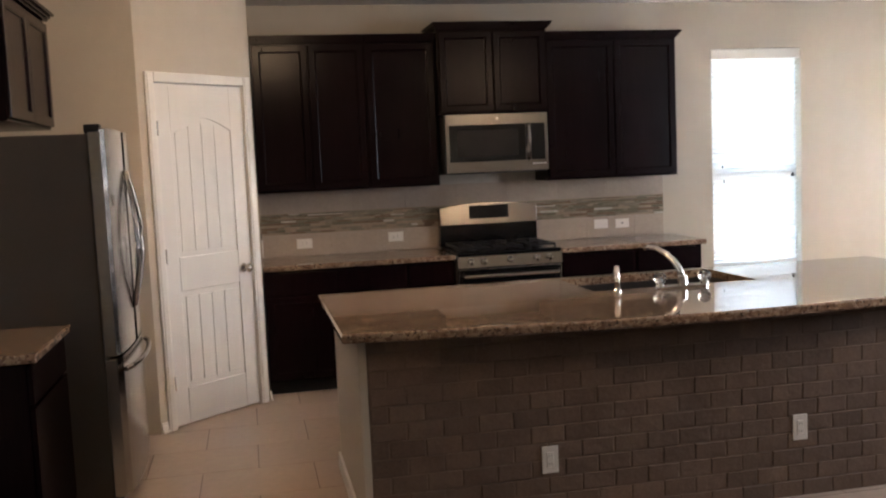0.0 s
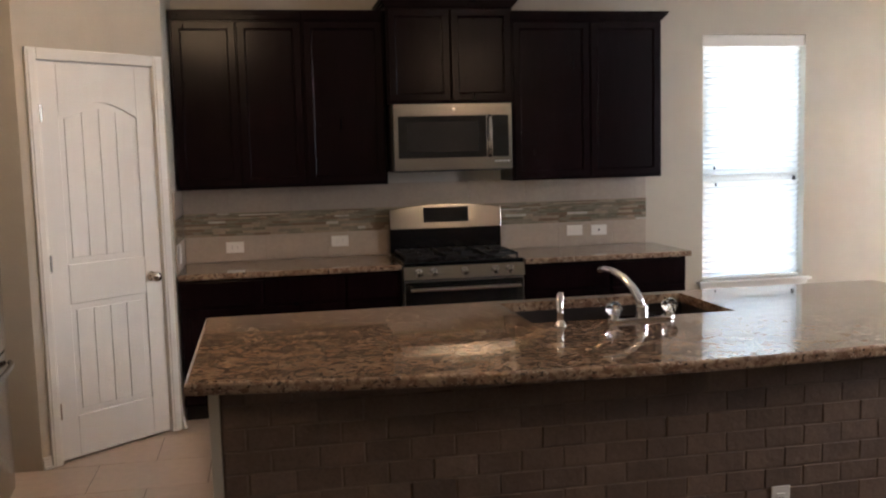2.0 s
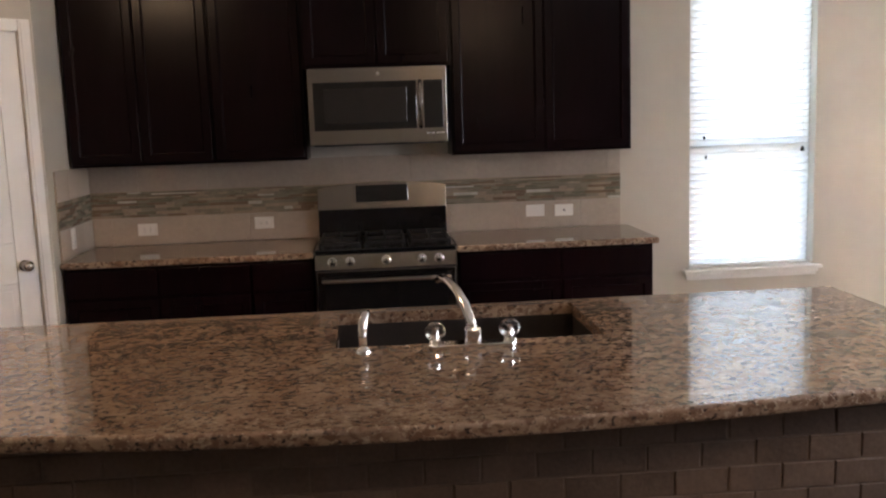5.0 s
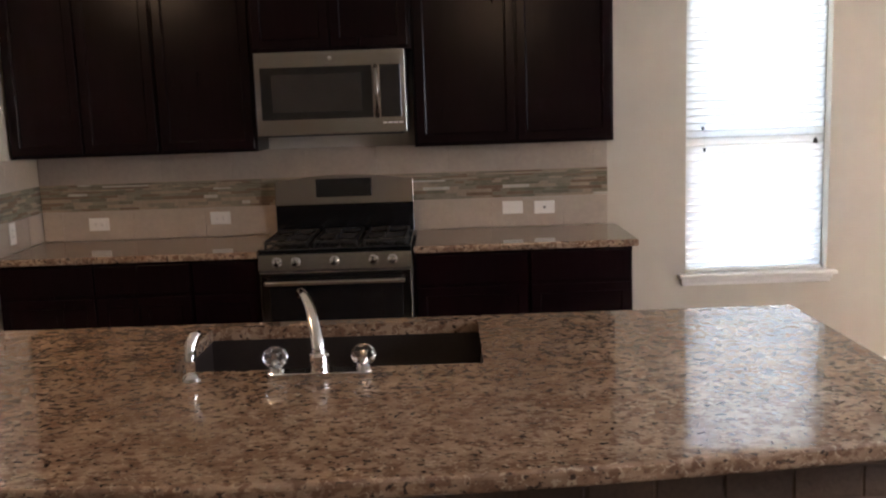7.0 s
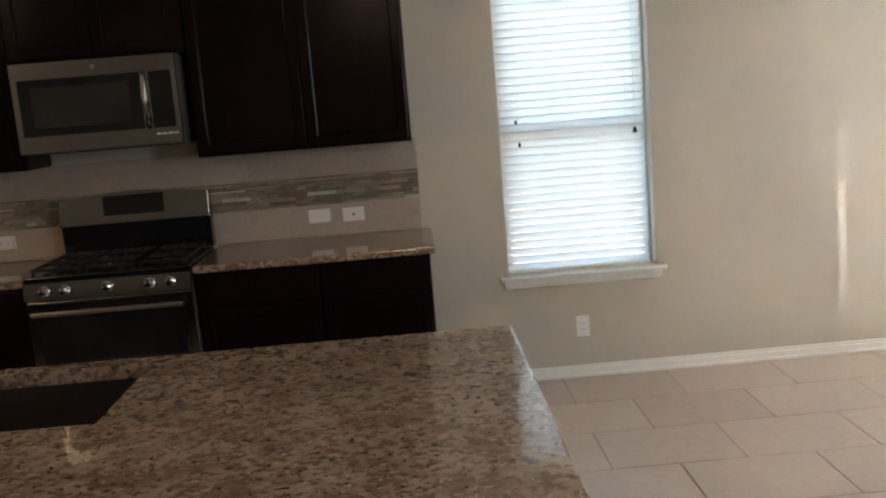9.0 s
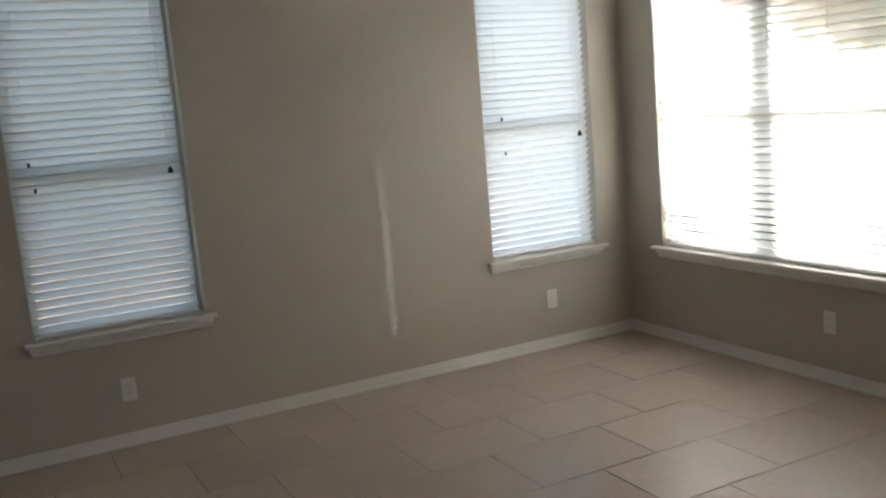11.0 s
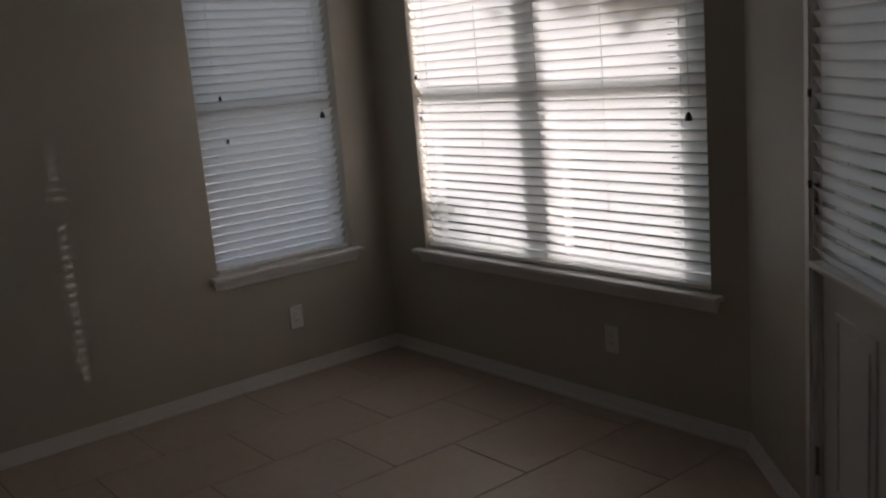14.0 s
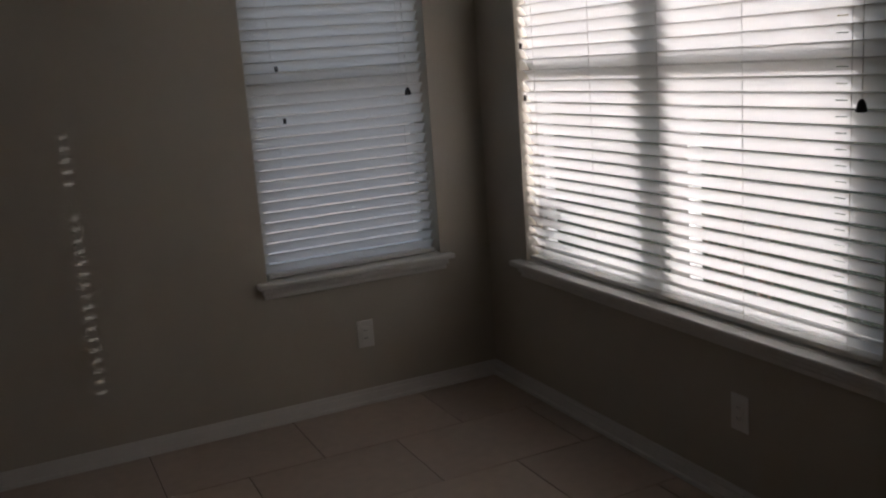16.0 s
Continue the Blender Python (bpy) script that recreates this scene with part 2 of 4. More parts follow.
def ring(x0, x1, z0, z1, w, y0, y1, inner=0.010):
    """A door's frame in one piece: flat stiles and rails with a moulded slope to the panel inside; front at y0."""
    c, loops = bmesh.new(), []
    steps = ((0, y1), (0, y0 + 0.003), (0.003, y0), (w - inner, y0), (w - inner + 0.003, y0 + 0.004), (w - 0.002, y0 + 0.006), (w, y0 + 0.011), (w, y1))
    for o, y in steps:
        loops.append([c.verts.new(p) for p in ((x0 + o, y, z0 + o), (x1 - o, y, z0 + o), (x1 - o, y, z1 - o), (x0 + o, y, z1 - o))])
    for l0, l1 in zip(loops, loops[1:] + loops[:1]):
        for k in range(4):
            c.faces.new((l0[k], l0[(k + 1) % 4], l1[(k + 1) % 4], l1[k]))
    return c


def lathe(profile, at, bm=None, sides=24, axis=(0, 0, 1)):
    """A turned shape: (radius, height) pairs about an axis at a place."""
    c, rings = bmesh.new(), []
    for r, h in profile:
        rings.append([c.verts.new((r * math.cos(2 * math.pi * k / sides), r * math.sin(2 * math.pi * k / sides), h)) for k in range(sides)])
    for r0, r1 in zip(rings, rings[1:]):
        for k in range(sides):
            c.faces.new((r0[k], r0[(k + 1) % sides], r1[(k + 1) % sides], r1[k]))
    c.faces.new(rings[0]), c.faces.new(rings[-1])
    c.transform(Matrix.Translation(at) @ Vector(axis).to_track_quat("Z", "Y").to_matrix().to_4x4())
    return merge(bm, c)


# ---- structure ----
H = 2.74
E_X = 5.825
DIAG_A = Vector((5.825, -2.19, 0))
DIAG_U = Vector((-0.66, -0.7513, 0)).normalized()
DIAG_LEN = 1.8
DIAG_ANGLE = math.degrees(math.atan2(DIAG_U.y, DIAG_U.x))
PAN_A = Vector((-2.0, -1.275, 0))
PAN_U = Vector((0.655, 0.575, 0)).normalized()
PAN_LEN = 0.8716
PAN_ANGLE = math.degrees(math.atan2(PAN_U.y, PAN_U.x))
WIN_Z0, WIN_Z1 = 0.595, 2.37
TOP_Z = 0.902
ISLAND_Z = 0.906


def wall_with_openings(name, length, angle, start, openings, thick=0.15, height=H):
    """A wall along its own x from start, its room side at y = 0, its body towards +y; openings are (x0, x1, z0, z1)."""
    b, x = bmesh.new(), 0.0
    for x0, x1, z0, z1 in openings:
        box(x, x0, 0, thick, 0, height, bm=b)
        if z0 > 0.001:
            box(x0, x1, 0, thick, 0, z0, bm=b)
        box(x0, x1, 0, thick, z1, height, bm=b)
        x = x1
    box(x, length, 0, thick, 0, height, bm=b)
    bmesh.ops.remove_doubles(b, verts=b.verts, dist=1e-5)
    b.transform(Matrix.Translation(start) @ Matrix.Rotation(radians(angle), 4, "Z"))
    return tagged(part(name, b, WALL), "beige painted drywall with light texture", "wall", kind="structure")


wall_with_openings("wall_north", E_X + 3.01, 0, (-3.01, 0, 0), [(5.32, 6.13, WIN_Z0, WIN_Z1), (7.83, 8.595, WIN_Z0, WIN_Z1)])
wall_with_openings("wall_east", 2.19 + 0.15, -90, (E_X, 0.15, 0), [(0.47, 2.18, 0.575, 2.35)])
wall_with_openings("wall_diagonal", DIAG_LEN, DIAG_ANGLE, DIAG_A, [(0.66, 1.52, 0, 2.07)])
diag_end = DIAG_A + DIAG_U * DIAG_LEN
# the opening is added out of view, to hold the fill lamp
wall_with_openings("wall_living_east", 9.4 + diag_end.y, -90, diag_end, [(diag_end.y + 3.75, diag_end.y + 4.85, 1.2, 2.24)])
wall_with_openings("wall_south", diag_end.x + 3.01, 180, (diag_end.x + 0.15, -9.4, 0), [])
wall_with_openings("wall_west", 9.4, 90, (-2.86, -9.4, 0), [])
wall_with_openings("wall_pantry_side", 0.86, 0, (-2.86, -1.275, 0), [], thick=0.1)
wall_with_openings("wall_pantry", PAN_LEN, PAN_ANGLE, PAN_A, [(0.098, 0.805, 0, 2.112)], thick=0.1)
wall_with_openings("wall_pantry_return", 0.70, 90, (-1.345, -0.70, 0), [], thick=0.1)
tagged(part("ceiling", box(-3.1, 6.1, -9.6, 0.2, H, H + 0.1), CEILING), "white textured ceiling", "ceiling", kind="structure")

# sub-floor that carries tiles and boards
floor = tagged(part("floor", box(-3.0, 6.0, -9.5, 0.1, -0.12, -0.004), GROUT), "beige ceramic tile floor with dark grout", "floor", kind="structure")


def baseboard(name, start, angle, length, h=0.066):
    b = box(0, length, -0.014, 0, 0, h * 0.72, 0.002)
    box(0, length, -0.009, 0, h * 0.72, h, 0.003, bm=b)
    box(0, length, -0.026, -0.0135, 0, 0.018, 0.005, bm=b)
    b.transform(Matrix.Translation(start) @ Matrix.Rotation(radians(angle), 4, "Z"))
    return tagged(part(name, b, TRIM), "white painted wooden baseboard", "baseboard", kind="structure")


baseboard("baseboard_north", (1.90, 0, 0), 0, E_X - 1.90)
baseboard("baseboard_east", (E_X, -0.014, 0), -90, 2.176)
baseboard("baseboard_diagonal", DIAG_A, DIAG_ANGLE, 0.605)
baseboard("baseboard_pantry", PAN_A, PAN_ANGLE, 0.048)
baseboard("baseboard_pantry_end", PAN_A + PAN_U * 0.868, PAN_ANGLE, 0.02)
baseboard("baseboard_living_east", diag_end, -90, 5.8)


# ---- windows and blinds ----
SLAT_MESHES = {}


def slat_mesh(width, hole=None):
    """A gently cupped translucent slat, 50 mm deep, with beaded long edges and, if wanted, a narrow slot added to pass
    a sun streak.
    """
    key = (round(width, 3), hole)
    if key not in SLAT_MESHES:
        b = bmesh.new()
        xs = [-width / 2, width / 2] if hole is None else [-width / 2, hole - 0.018, hole + 0.018, width / 2]
        depths = (-0.025, -0.017, -0.009, 0.0, 0.003, 0.009, 0.017, 0.025)
        rows = []
        for y in depths:
            z = 0.003 * (1 - (y / 0.025) ** 2)
            rows.append([b.verts.new((x, y, z)) for x in xs])
        for i, (r0, r1) in enumerate(zip(rows, rows[1:])):
            for k in range(len(xs) - 1):
                if not (k == 1 and i == 3):
                    b.faces.new((r0[k], r0[k + 1], r1[k + 1], r1[k]))
        for y in (-0.025, 0.025):
            rod((-width / 2, y, 0), (width / 2, y, 0), 0.0012, bm=b, sides=6)
        bmesh.ops.recalc_face_normals(b, faces=b.faces)
        me = bpy.data.meshes.new("slat")
        b.to_mesh(me)
        b.free()
        me.materials.append(SLAT)
        me.polygons.foreach_set("use_smooth", [True] * len(me.polygons))
        SLAT_MESHES[key] = me
    return SLAT_MESHES[key]


def blind(x, y, z0, z1, width, rz, label, group, tilt=-54, pitch=0.0415, valance=True, ladders=2, hole=None):
    """A venetian blind: local x along the window, -y into the room. The slats' room edge is high."""
    t = thing("window_blind", x, y, z0, rz, label, "window blind", group)
    top = z1 - z0
    if valance:
        b = box(-width / 2 - 0.012, width / 2 + 0.012, -0.042, -0.030, top - 0.085, top - 0.004, 0.003)
        box(-width / 2 - 0.012, width / 2 + 0.012, -0.048, -0.042, top - 0.022, top - 0.006, 0.002, bm=b)
        box(-width / 2 - 0.012, -width / 2 - 0.001, -0.030, 0.02, top - 0.083, top - 0.006, 0.002, bm=b)
        box(width / 2 + 0.001, width / 2 + 0.012, -0.030, 0.02, top - 0.083, top - 0.006, 0.002, bm=b)
        part("valance", b, PLASTIC, t, "white moulded valance", local=True)
    part("head_rail", box(-width / 2, width / 2, -0.028, 0.028, top - 0.055, top - 0.008, 0.003), PLASTIC, t, local=True)
    part("bottom_rail", box(-width / 2, width / 2, -0.026, 0.026, 0.004, 0.022, 0.005), PLASTIC, t, local=True)
    count = int((top - 0.072) / pitch) + 1
    rnd = random.Random(int(abs(x) * 100))
    for k in range(count):
        z = 0.040 + pitch * k
        piece("slat", slat_mesh(width, hole), t, rnd.uniform(-0.001, 0.001), 0, z, 0, tilt + rnd.uniform(-0.1, 0.1))
    for k in range(ladders):
        lx = -width / 2 + 0.10 + (width - 0.20) * k / (ladders - 1)
        b = rod((lx, -0.0262, 0.02), (lx, -0.0262, top - 0.06), 0.0009, sides=6)
        rod((lx, 0.0262, 0.02), (lx, 0.0262, top - 0.06), 0.0009, bm=b, sides=6)
        part("ladder_cord", b, PLASTIC, t, local=True)
    return t


def pull_cord(t, x, top, low, tassel=SLOT):
    part("pull_cord", rod((x, -0.036, low), (x, -0.036, top), 0.0013, sides=6), PLASTIC, t, local=True)
    b = lathe([(0.004, 0.03), (0.010, 0.02), (0.014, 0), (0.009, -0.002)], (x, -0.038, low - 0.02), sides=10)
    part("tassel", b, tassel, t, "dark cord tassel", local=True)


def clip(t, x, z):
    b = box(x - 0.006, x + 0.006, -0.034, -0.026, z - 0.011, z + 0.011, 0.002)
    part("cord_clip", b, SLOT, t, "small dark cord clip", local=True)


def window(name, x, y, z0, z1, width, rz, mullion=False, wall=0.15, sill_extra=0.045):
    """A single-hung window in its opening; local x along the wall, -y into the room, the wall's face at y = 0."""
    t = thing(name, x, y, z0, rz, "white vinyl single-hung window with painted sill", "window", kind="structure")
    h, w = z1 - z0, width / 2
    b = box(-w, -w + 0.04, 0.085, 0.135, 0, h, 0.003)
    box(w - 0.04, w, 0.085, 0.135, 0, h, 0.003, bm=b)
    box(-w + 0.04, w - 0.04, 0.085, 0.135, 0, 0.045, 0.003, bm=b)
    box(-w + 0.04, w - 0.04, 0.085, 0.135, h - 0.045, h, 0.003, bm=b)
    part("window_frame", b, VINYL, t, local=True)
    mid = h * 0.44
    part("meeting_rail", box(-w + 0.04, w - 0.04, 0.088, 0.128, mid - 0.028, mid + 0.028, 0.003), VINYL, t, local=True)
    if mullion:
        part("mullion", box(-0.05, 0.05, 0.083, 0.14, 0.045, h - 0.045, 0.003), VINYL, t, local=True)
    spans = [(-w + 0.04, -0.05), (0.05, w - 0.04)] if mullion else [(-w + 0.04, w - 0.04)]
    for s0, s1 in spans:
        for low, high in ((0.045, mid - 0.028), (mid + 0.028, h - 0.045)):
            pane = part("pane", box(s0, s1, 0.108, 0.112, low, high), PANE, t, local=True)
            pane.visible_shadow = False
    b = box(-w - sill_extra, w + sill_extra, -0.055, 0.0, -0.022, 0.0, 0.005)
    box(-w + 0.001, w - 0.001, -0.002, 0.085, -0.018, 0.001, 0.0, bm=b)
    part("window_sill", b, TRIM, t, "white painted wooden sill", local=True)
    b = box(-w - sill_extra + 0.018, w + sill_extra - 0.018, -0.026, 0.0, -0.050, -0.0225, 0.006)
    box(-w - sill_extra + 0.026, w + sill_extra - 0.026, -0.014, 0.0, -0.070, -0.048, 0.004, bm=b)
    part("apron", b, TRIM, t, "white apron moulding", local=True)
    return t


window("window_1", 2.715, 0, WIN_Z0, WIN_Z1, 0.81, 0)
window("window_2", 5.2025, 0, WIN_Z0, WIN_Z1, 0.765, 0)
window("window_3", E_X, -1.175, 0.575, 2.35, 1.71, -90, mullion=True, sill_extra=0.055)
# unseen window added round the fill lamp
window("window_added", diag_end.x, -4.3, 1.2, 2.24, 1.1, -90)
b1 = blind(2.705, 0.035, WIN_Z0 + 0.002, WIN_Z1, 0.775, 0, "closed white slatted blind with valance over the kitchen-side window", "window blinds")
b2 = blind(5.20, 0.035, WIN_Z0 + 0.002, WIN_Z1, 0.735, 0, "nearly closed white slatted blind beside the room corner", "window blinds", tilt=-51.5)
# the slot row is added here to throw the sun streak on the north wall
b3 = blind(E_X + 0.035, -1.175, 0.577, 2.35, 1.68, -90, "wide sunlit white slatted blind over the double window", "window blinds", ladders=5, hole=0.685)
for t, x, za, zb in ((b1, -0.30, 0.82, 0.70), (b2, -0.25, 0.82, 0.62), (b3, -0.82, 0.86, 0.66)):
    clip(t, x, za), clip(t, x + 0.012, zb)
pull_cord(b1, 0.33, 1.60, 0.74)
pull_cord(b2, 0.29, 1.60, 0.70)
pull_cord(b3, 0.78, 1.60, 0.66)


# ---- doors ----
def panel_frame(b, x0, x1, z0, z1, y, w=0.022, d=0.007):
    """A raised moulding round a door panel."""
    box(x0, x1, y - d, y, z0, z0 + w, 0.003, bm=b)
    box(x0, x1, y - d, y, z1 - w, z1, 0.003, bm=b)
    box(x0, x0 + w, y - d, y, z0 + w, z1 - w, 0.003, bm=b)
    box(x1 - w, x1, y - d, y, z0 + w, z1 - w, 0.003, bm=b)


def casing(name, start, angle, x0, x1, top, w=0.06, depth=0.1):
    """Door lining and flat casing round an opening from x0 to x1."""
    t = thing(name, *start, angle, "white painted door casing", "door casing", kind="structure")
    for a, c in ((x0 - w + 0.012, x0 + 0.012), (x1 - 0.012, x1 + w - 0.012)):
        b = box(a, c, -0.016, 0, 0, top + w - 0.012, 0.004)
        box(a + 0.012, c - 0.012, -0.021, -0.015, 0, top + w - 0.024, 0.003, bm=b)
        part("side_casing", b, TRIM, t, local=True)
    part("head_casing", box(x0 + 0.0125, x1 - 0.0125, -0.016, 0, top - 0.012, top + w - 0.012, 0.004), TRIM, t, local=True)
    part("jamb", box(x0 + 0.0005, x0 + 0.012, 0, depth, 0, top - 0.001, 0.001), TRIM, t, local=True)
    part("jamb", box(x1 - 0.012, x1 - 0.0005, 0, depth, 0, top - 0.001, 0.001), TRIM, t, local=True)
    part("head_jamb", box(x0 + 0.012, x1 - 0.012, 0, depth, top - 0.0125, top - 0.0005, 0.001), TRIM, t, local=True)
    return t


def hinge(parent, x, z, y=-0.006, material=NICKEL):
    b = rod((x, y, z - 0.045), (x, y, z + 0.045), 0.006, sides=10)
    box(x - 0.012, x + 0.016, y + 0.001, y + 0.006, z - 0.044, z + 0.044, 0.001, bm=b)
    return part("hinge", b, material, parent, "metal butt hinge", local=True)


casing("pantry_casing", PAN_A, PAN_ANGLE, 0.098, 0.805, 2.112)
pantry = thing("door_1", *PAN_A, PAN_ANGLE, "closed white two-panel plank door with arched top panel", "door", kind="structure")
X0, X1 = 0.113, 0.79
leaf = part("door_leaf", box(X0, X1, 0.014, 0.044, 0.012, 2.098, 0.002), DOOR, pantry, local=True)
b = bmesh.new()
SX0, SX1 = X0 + 0.108, X1 - 0.108
box(X0, SX0, 0.006, 0.0145, 0.012, 2.098, 0.003, bm=b)
box(SX1, X1, 0.006, 0.0145, 0.012, 2.098, 0.003, bm=b)
box(SX0, SX1, 0.006, 0.0145, 0.012, 0.235, 0.003, bm=b)
box(SX0, SX1, 0.006, 0.0145, 0.835, 1.045, 0.003, bm=b)
arch = bmesh.new()
outline = [(SX1, 2.098), (SX0, 2.098)]
for k in range(13):
    s = k / 12
    outline.append((SX0 + (SX1 - SX0) * s, 1.815 + 0.08 * math.sin(math.pi * s)))
prism(outline, -0.0145, -0.006, bm=arch)
arch.transform(Matrix.Rotation(radians(90), 4, "X"))
merge(b, arch)
part("door_frame", b, DOOR, pantry, local=True)
for z0, z1 in ((0.245, 0.825), (1.055, 1.87)):
    step = (SX1 - SX0 - 0.06) / 4
    for k in range(4):
        xa, xb = SX0 + 0.03 + step * k + 0.0016, SX0 + 0.03 + step * (k + 1) - 0.0016
        outline = [(xb, z0 + 0.025), (xa, z0 + 0.025)]
        for q in range(7):
            x = xa + (xb - xa) * q / 6
            outline.append((x, z1 - 0.025 if z1 < 1 else 1.788 + 0.07 * math.sin(math.pi * (x - SX0) / (SX1 - SX0))))
        plank = prism(outline, -0.0145, -0.0095, bevel=0.0015)
        plank.transform(Matrix.Rotation(radians(90), 4, "X"))
        part("plank", plank, DOOR, pantry, local=True)
b = lathe([(0.027, 0), (0.029, 0.004), (0.012, 0.012), (0.011, 0.03), (0.025, 0.04), (0.029, 0.052), (0.025, 0.064), (0.010, 0.069)], (X1 - 0.07, 0.006, 0.925), axis=(0, -1, 0))
part("door_knob", b, NICKEL, pantry, "satin nickel round knob", local=True, smooth=True)
for z in (0.28, 1.06, 1.83):
    hinge(pantry, X0 - 0.004, z)

casing("patio_casing", DIAG_A, DIAG_ANGLE, 0.66, 1.52, 2.07, depth=0.15)
patio = thing("door_2", *DIAG_A, DIAG_ANGLE, "closed white half-glazed patio door with blind", "door", kind="structure")
DX0, DX1 = 0.674, 1.506
b = box(DX0, DX1, 0.012, 0.055, 0.015, 0.90, 0.002)
box(DX0, DX0 + 0.12, 0.012, 0.055, 0.90, 2.055, 0.002, bm=b)
box(DX1 - 0.12, DX1, 0.012, 0.055, 0.90, 2.055, 0.002, bm=b)
box(DX0 + 0.12, DX1 - 0.12, 0.012, 0.055, 1.93, 2.055, 0.002, bm=b)
leaf = part("door_leaf", b, DOOR, patio, local=True)
for a, c in ((DX0 + 0.10, DX0 + 0.37), (DX1 - 0.37, DX1 - 0.10)):
    b = bmesh.new()
    panel_frame(b, a, c, 0.20, 0.74, 0.0125)
    box(a + 0.045, c - 0.045, 0.006, 0.0125, 0.245, 0.695, 0.005, bm=b)
    part("panel", b, DOOR, patio, local=True)
b = bmesh.new()
panel_frame(b, DX0 + 0.095, DX1 - 0.095, 0.875, 1.955, 0.0125, 0.028, 0.012)
part("lite_frame", b, DOOR, patio, local=True)
pane = part("pane", box(DX0 + 0.12, DX1 - 0.12, 0.035, 0.040, 0.90, 1.93), PANE, patio, local=True)
pane.visible_shadow = False
for z in (0.26, 1.04, 1.86):
    hinge(patio, DX0 - 0.004, z)
part("threshold", box(DX0, DX1, 0.0, 0.15, 0.0, 0.012, 0.003), NICKEL, patio, "metal door threshold", local=True)
b4p = DIAG_A + DIAG_U * ((DX0 + DX1) / 2) + Vector((DIAG_U.y, -DIAG_U.x, 0)) * 0.030
b4 = blind(b4p.x, b4p.y, 0.862, 1.99, 0.68, DIAG_ANGLE, "white slatted blind hung on the patio door", "window blinds", tilt=-60, valance=False)
for z in (1.10, 1.34):
    clip(b4, -0.31, z - 0.862)


# ---- kitchen cabinets ----
def shaker_door(parent, x0, x1, z0, z1, y, stile=0.055, name="cabinet_door"):
    """A framed door with a recessed panel; y is its front, facing -y."""
    b = ring(x0, x1, z0, z1, stile, y, y + 0.02)
    d = part(name, b, ESPRESSO, parent)
    part("door_panel", box(x0 + stile - 0.004, x1 - stile + 0.004, y + 0.011, y + 0.018, z0 + stile - 0.004, z1 - stile + 0.004), ESPRESSO, d)
    return d


def crown(parent, x0, x1, y0, z, left=True, right=True, back=-0.002):
    """A stepped, flared crown moulding along the front and the free ends."""
    b = bmesh.new()
    for out, za, zb in ((0.004, 0, 0.014), (0.014, 0.012, 0.028), (0.026, 0.026, 0.042), (0.034, 0.040, 0.052)):
        box(x0 - (out if left else 0), x1 + (out if right else 0), y0 - out, back, z + za, z + zb, 0.003, bm=b)
    part("crown_moulding", b, ESPRESSO, parent)


def wall_cabinet(x0, x1, y, z0, z1, doors, label, left=False, right=False):
    t = thing("wall_cabinet", (x0 + x1) / 2, 0, z0, 0, label, "wall cabinet", "kitchen wall cabinets")
    part("body", box(x0 + 0.0005, x1 - 0.0005, y + 0.021, -0.002, z0, z1, 0.002), ESPRESSO, t)
    for a, c in doors:
        shaker_door(t, a + 0.004, c - 0.004, z0 + 0.015, z1 - 0.012, y)
    crown(t, x0 + 0.0005, x1 - 0.0005, y, z1, left, right)
    return t


wall_cabinet(-1.335, -0.54, -0.335, 1.388, 2.425, [(-1.325, -0.94), (-0.94, -0.545)], "dark espresso two-door wall cabinet beside the pantry")
wall_cabinet(-0.54, -0.025, -0.335, 1.388, 2.425, [(-0.535, -0.035)], "dark espresso single-door wall cabinet")
wall_cabinet(-0.024, 0.80, -0.395, 1.892, 2.495, [(-0.015, 0.388), (0.388, 0.79)], "raised dark espresso cabinet above the microwave", True, True)
wall_cabinet(0.801, 1.85, -0.335, 1.383, 2.425, [(0.81, 1.34), (1.34, 1.84)], "dark espresso two-door wall cabinet beside the window", False, True)


def base_cabinet(x0, x1, doors, drawers, label):
    t = thing("base_cabinet", (x0 + x1) / 2, -0.3, 0, 0, label, "base cabinet", "kitchen base cabinets")
    part("body", box(x0 + 0.0005, x1 - 0.0005, -0.60, -0.003, 0.10, 0.864, 0.002), ESPRESSO, t)
    part("toe_kick", box(x0 + 0.002, x1 - 0.002, -0.53, -0.003, 0.0, 0.10), SHADOW, t)
    for a, c in doors:
        shaker_door(t, a + 0.004, c - 0.004, 0.115, 0.685, -0.621)
    for a, c in drawers:
        b = box(a + 0.004, c - 0.004, -0.621, -0.601, 0.70, 0.85, 0.003)
        part("drawer_front", b, ESPRESSO, t)
    return t


base_cabinet(-1.335, -0.345, [(-1.33, -0.84), (-0.84, -0.35)], [(-1.33, -0.84), (-0.84, -0.35)], "dark espresso base cabinet with drawers")
base_cabinet(-0.345, -0.003, [(-0.34, -0.008)], [(-0.34, -0.008)], "narrow dark espresso base cabinet beside the range")
base_cabinet(0.785, 1.365, [(0.79, 1.36)], [(0.79, 1.36)], "dark espresso base cabinet with drawer beside the range")
base_cabinet(1.365, 1.89, [(1.37, 1.885)], [(1.37, 1.885)], "dark espresso end base cabinet")
for x0, x1, side in ((-1.338, -0.002, "pantry"), (0.783, 1.915, "window")):
    b = box(x0, x1, -0.645, -0.013, 0.866, TOP_Z, 0.009, segments=3)
    tagged(part("countertop", b, GRANITE), f"speckled brown granite worktop on the {side} side", "countertop", "worktops")

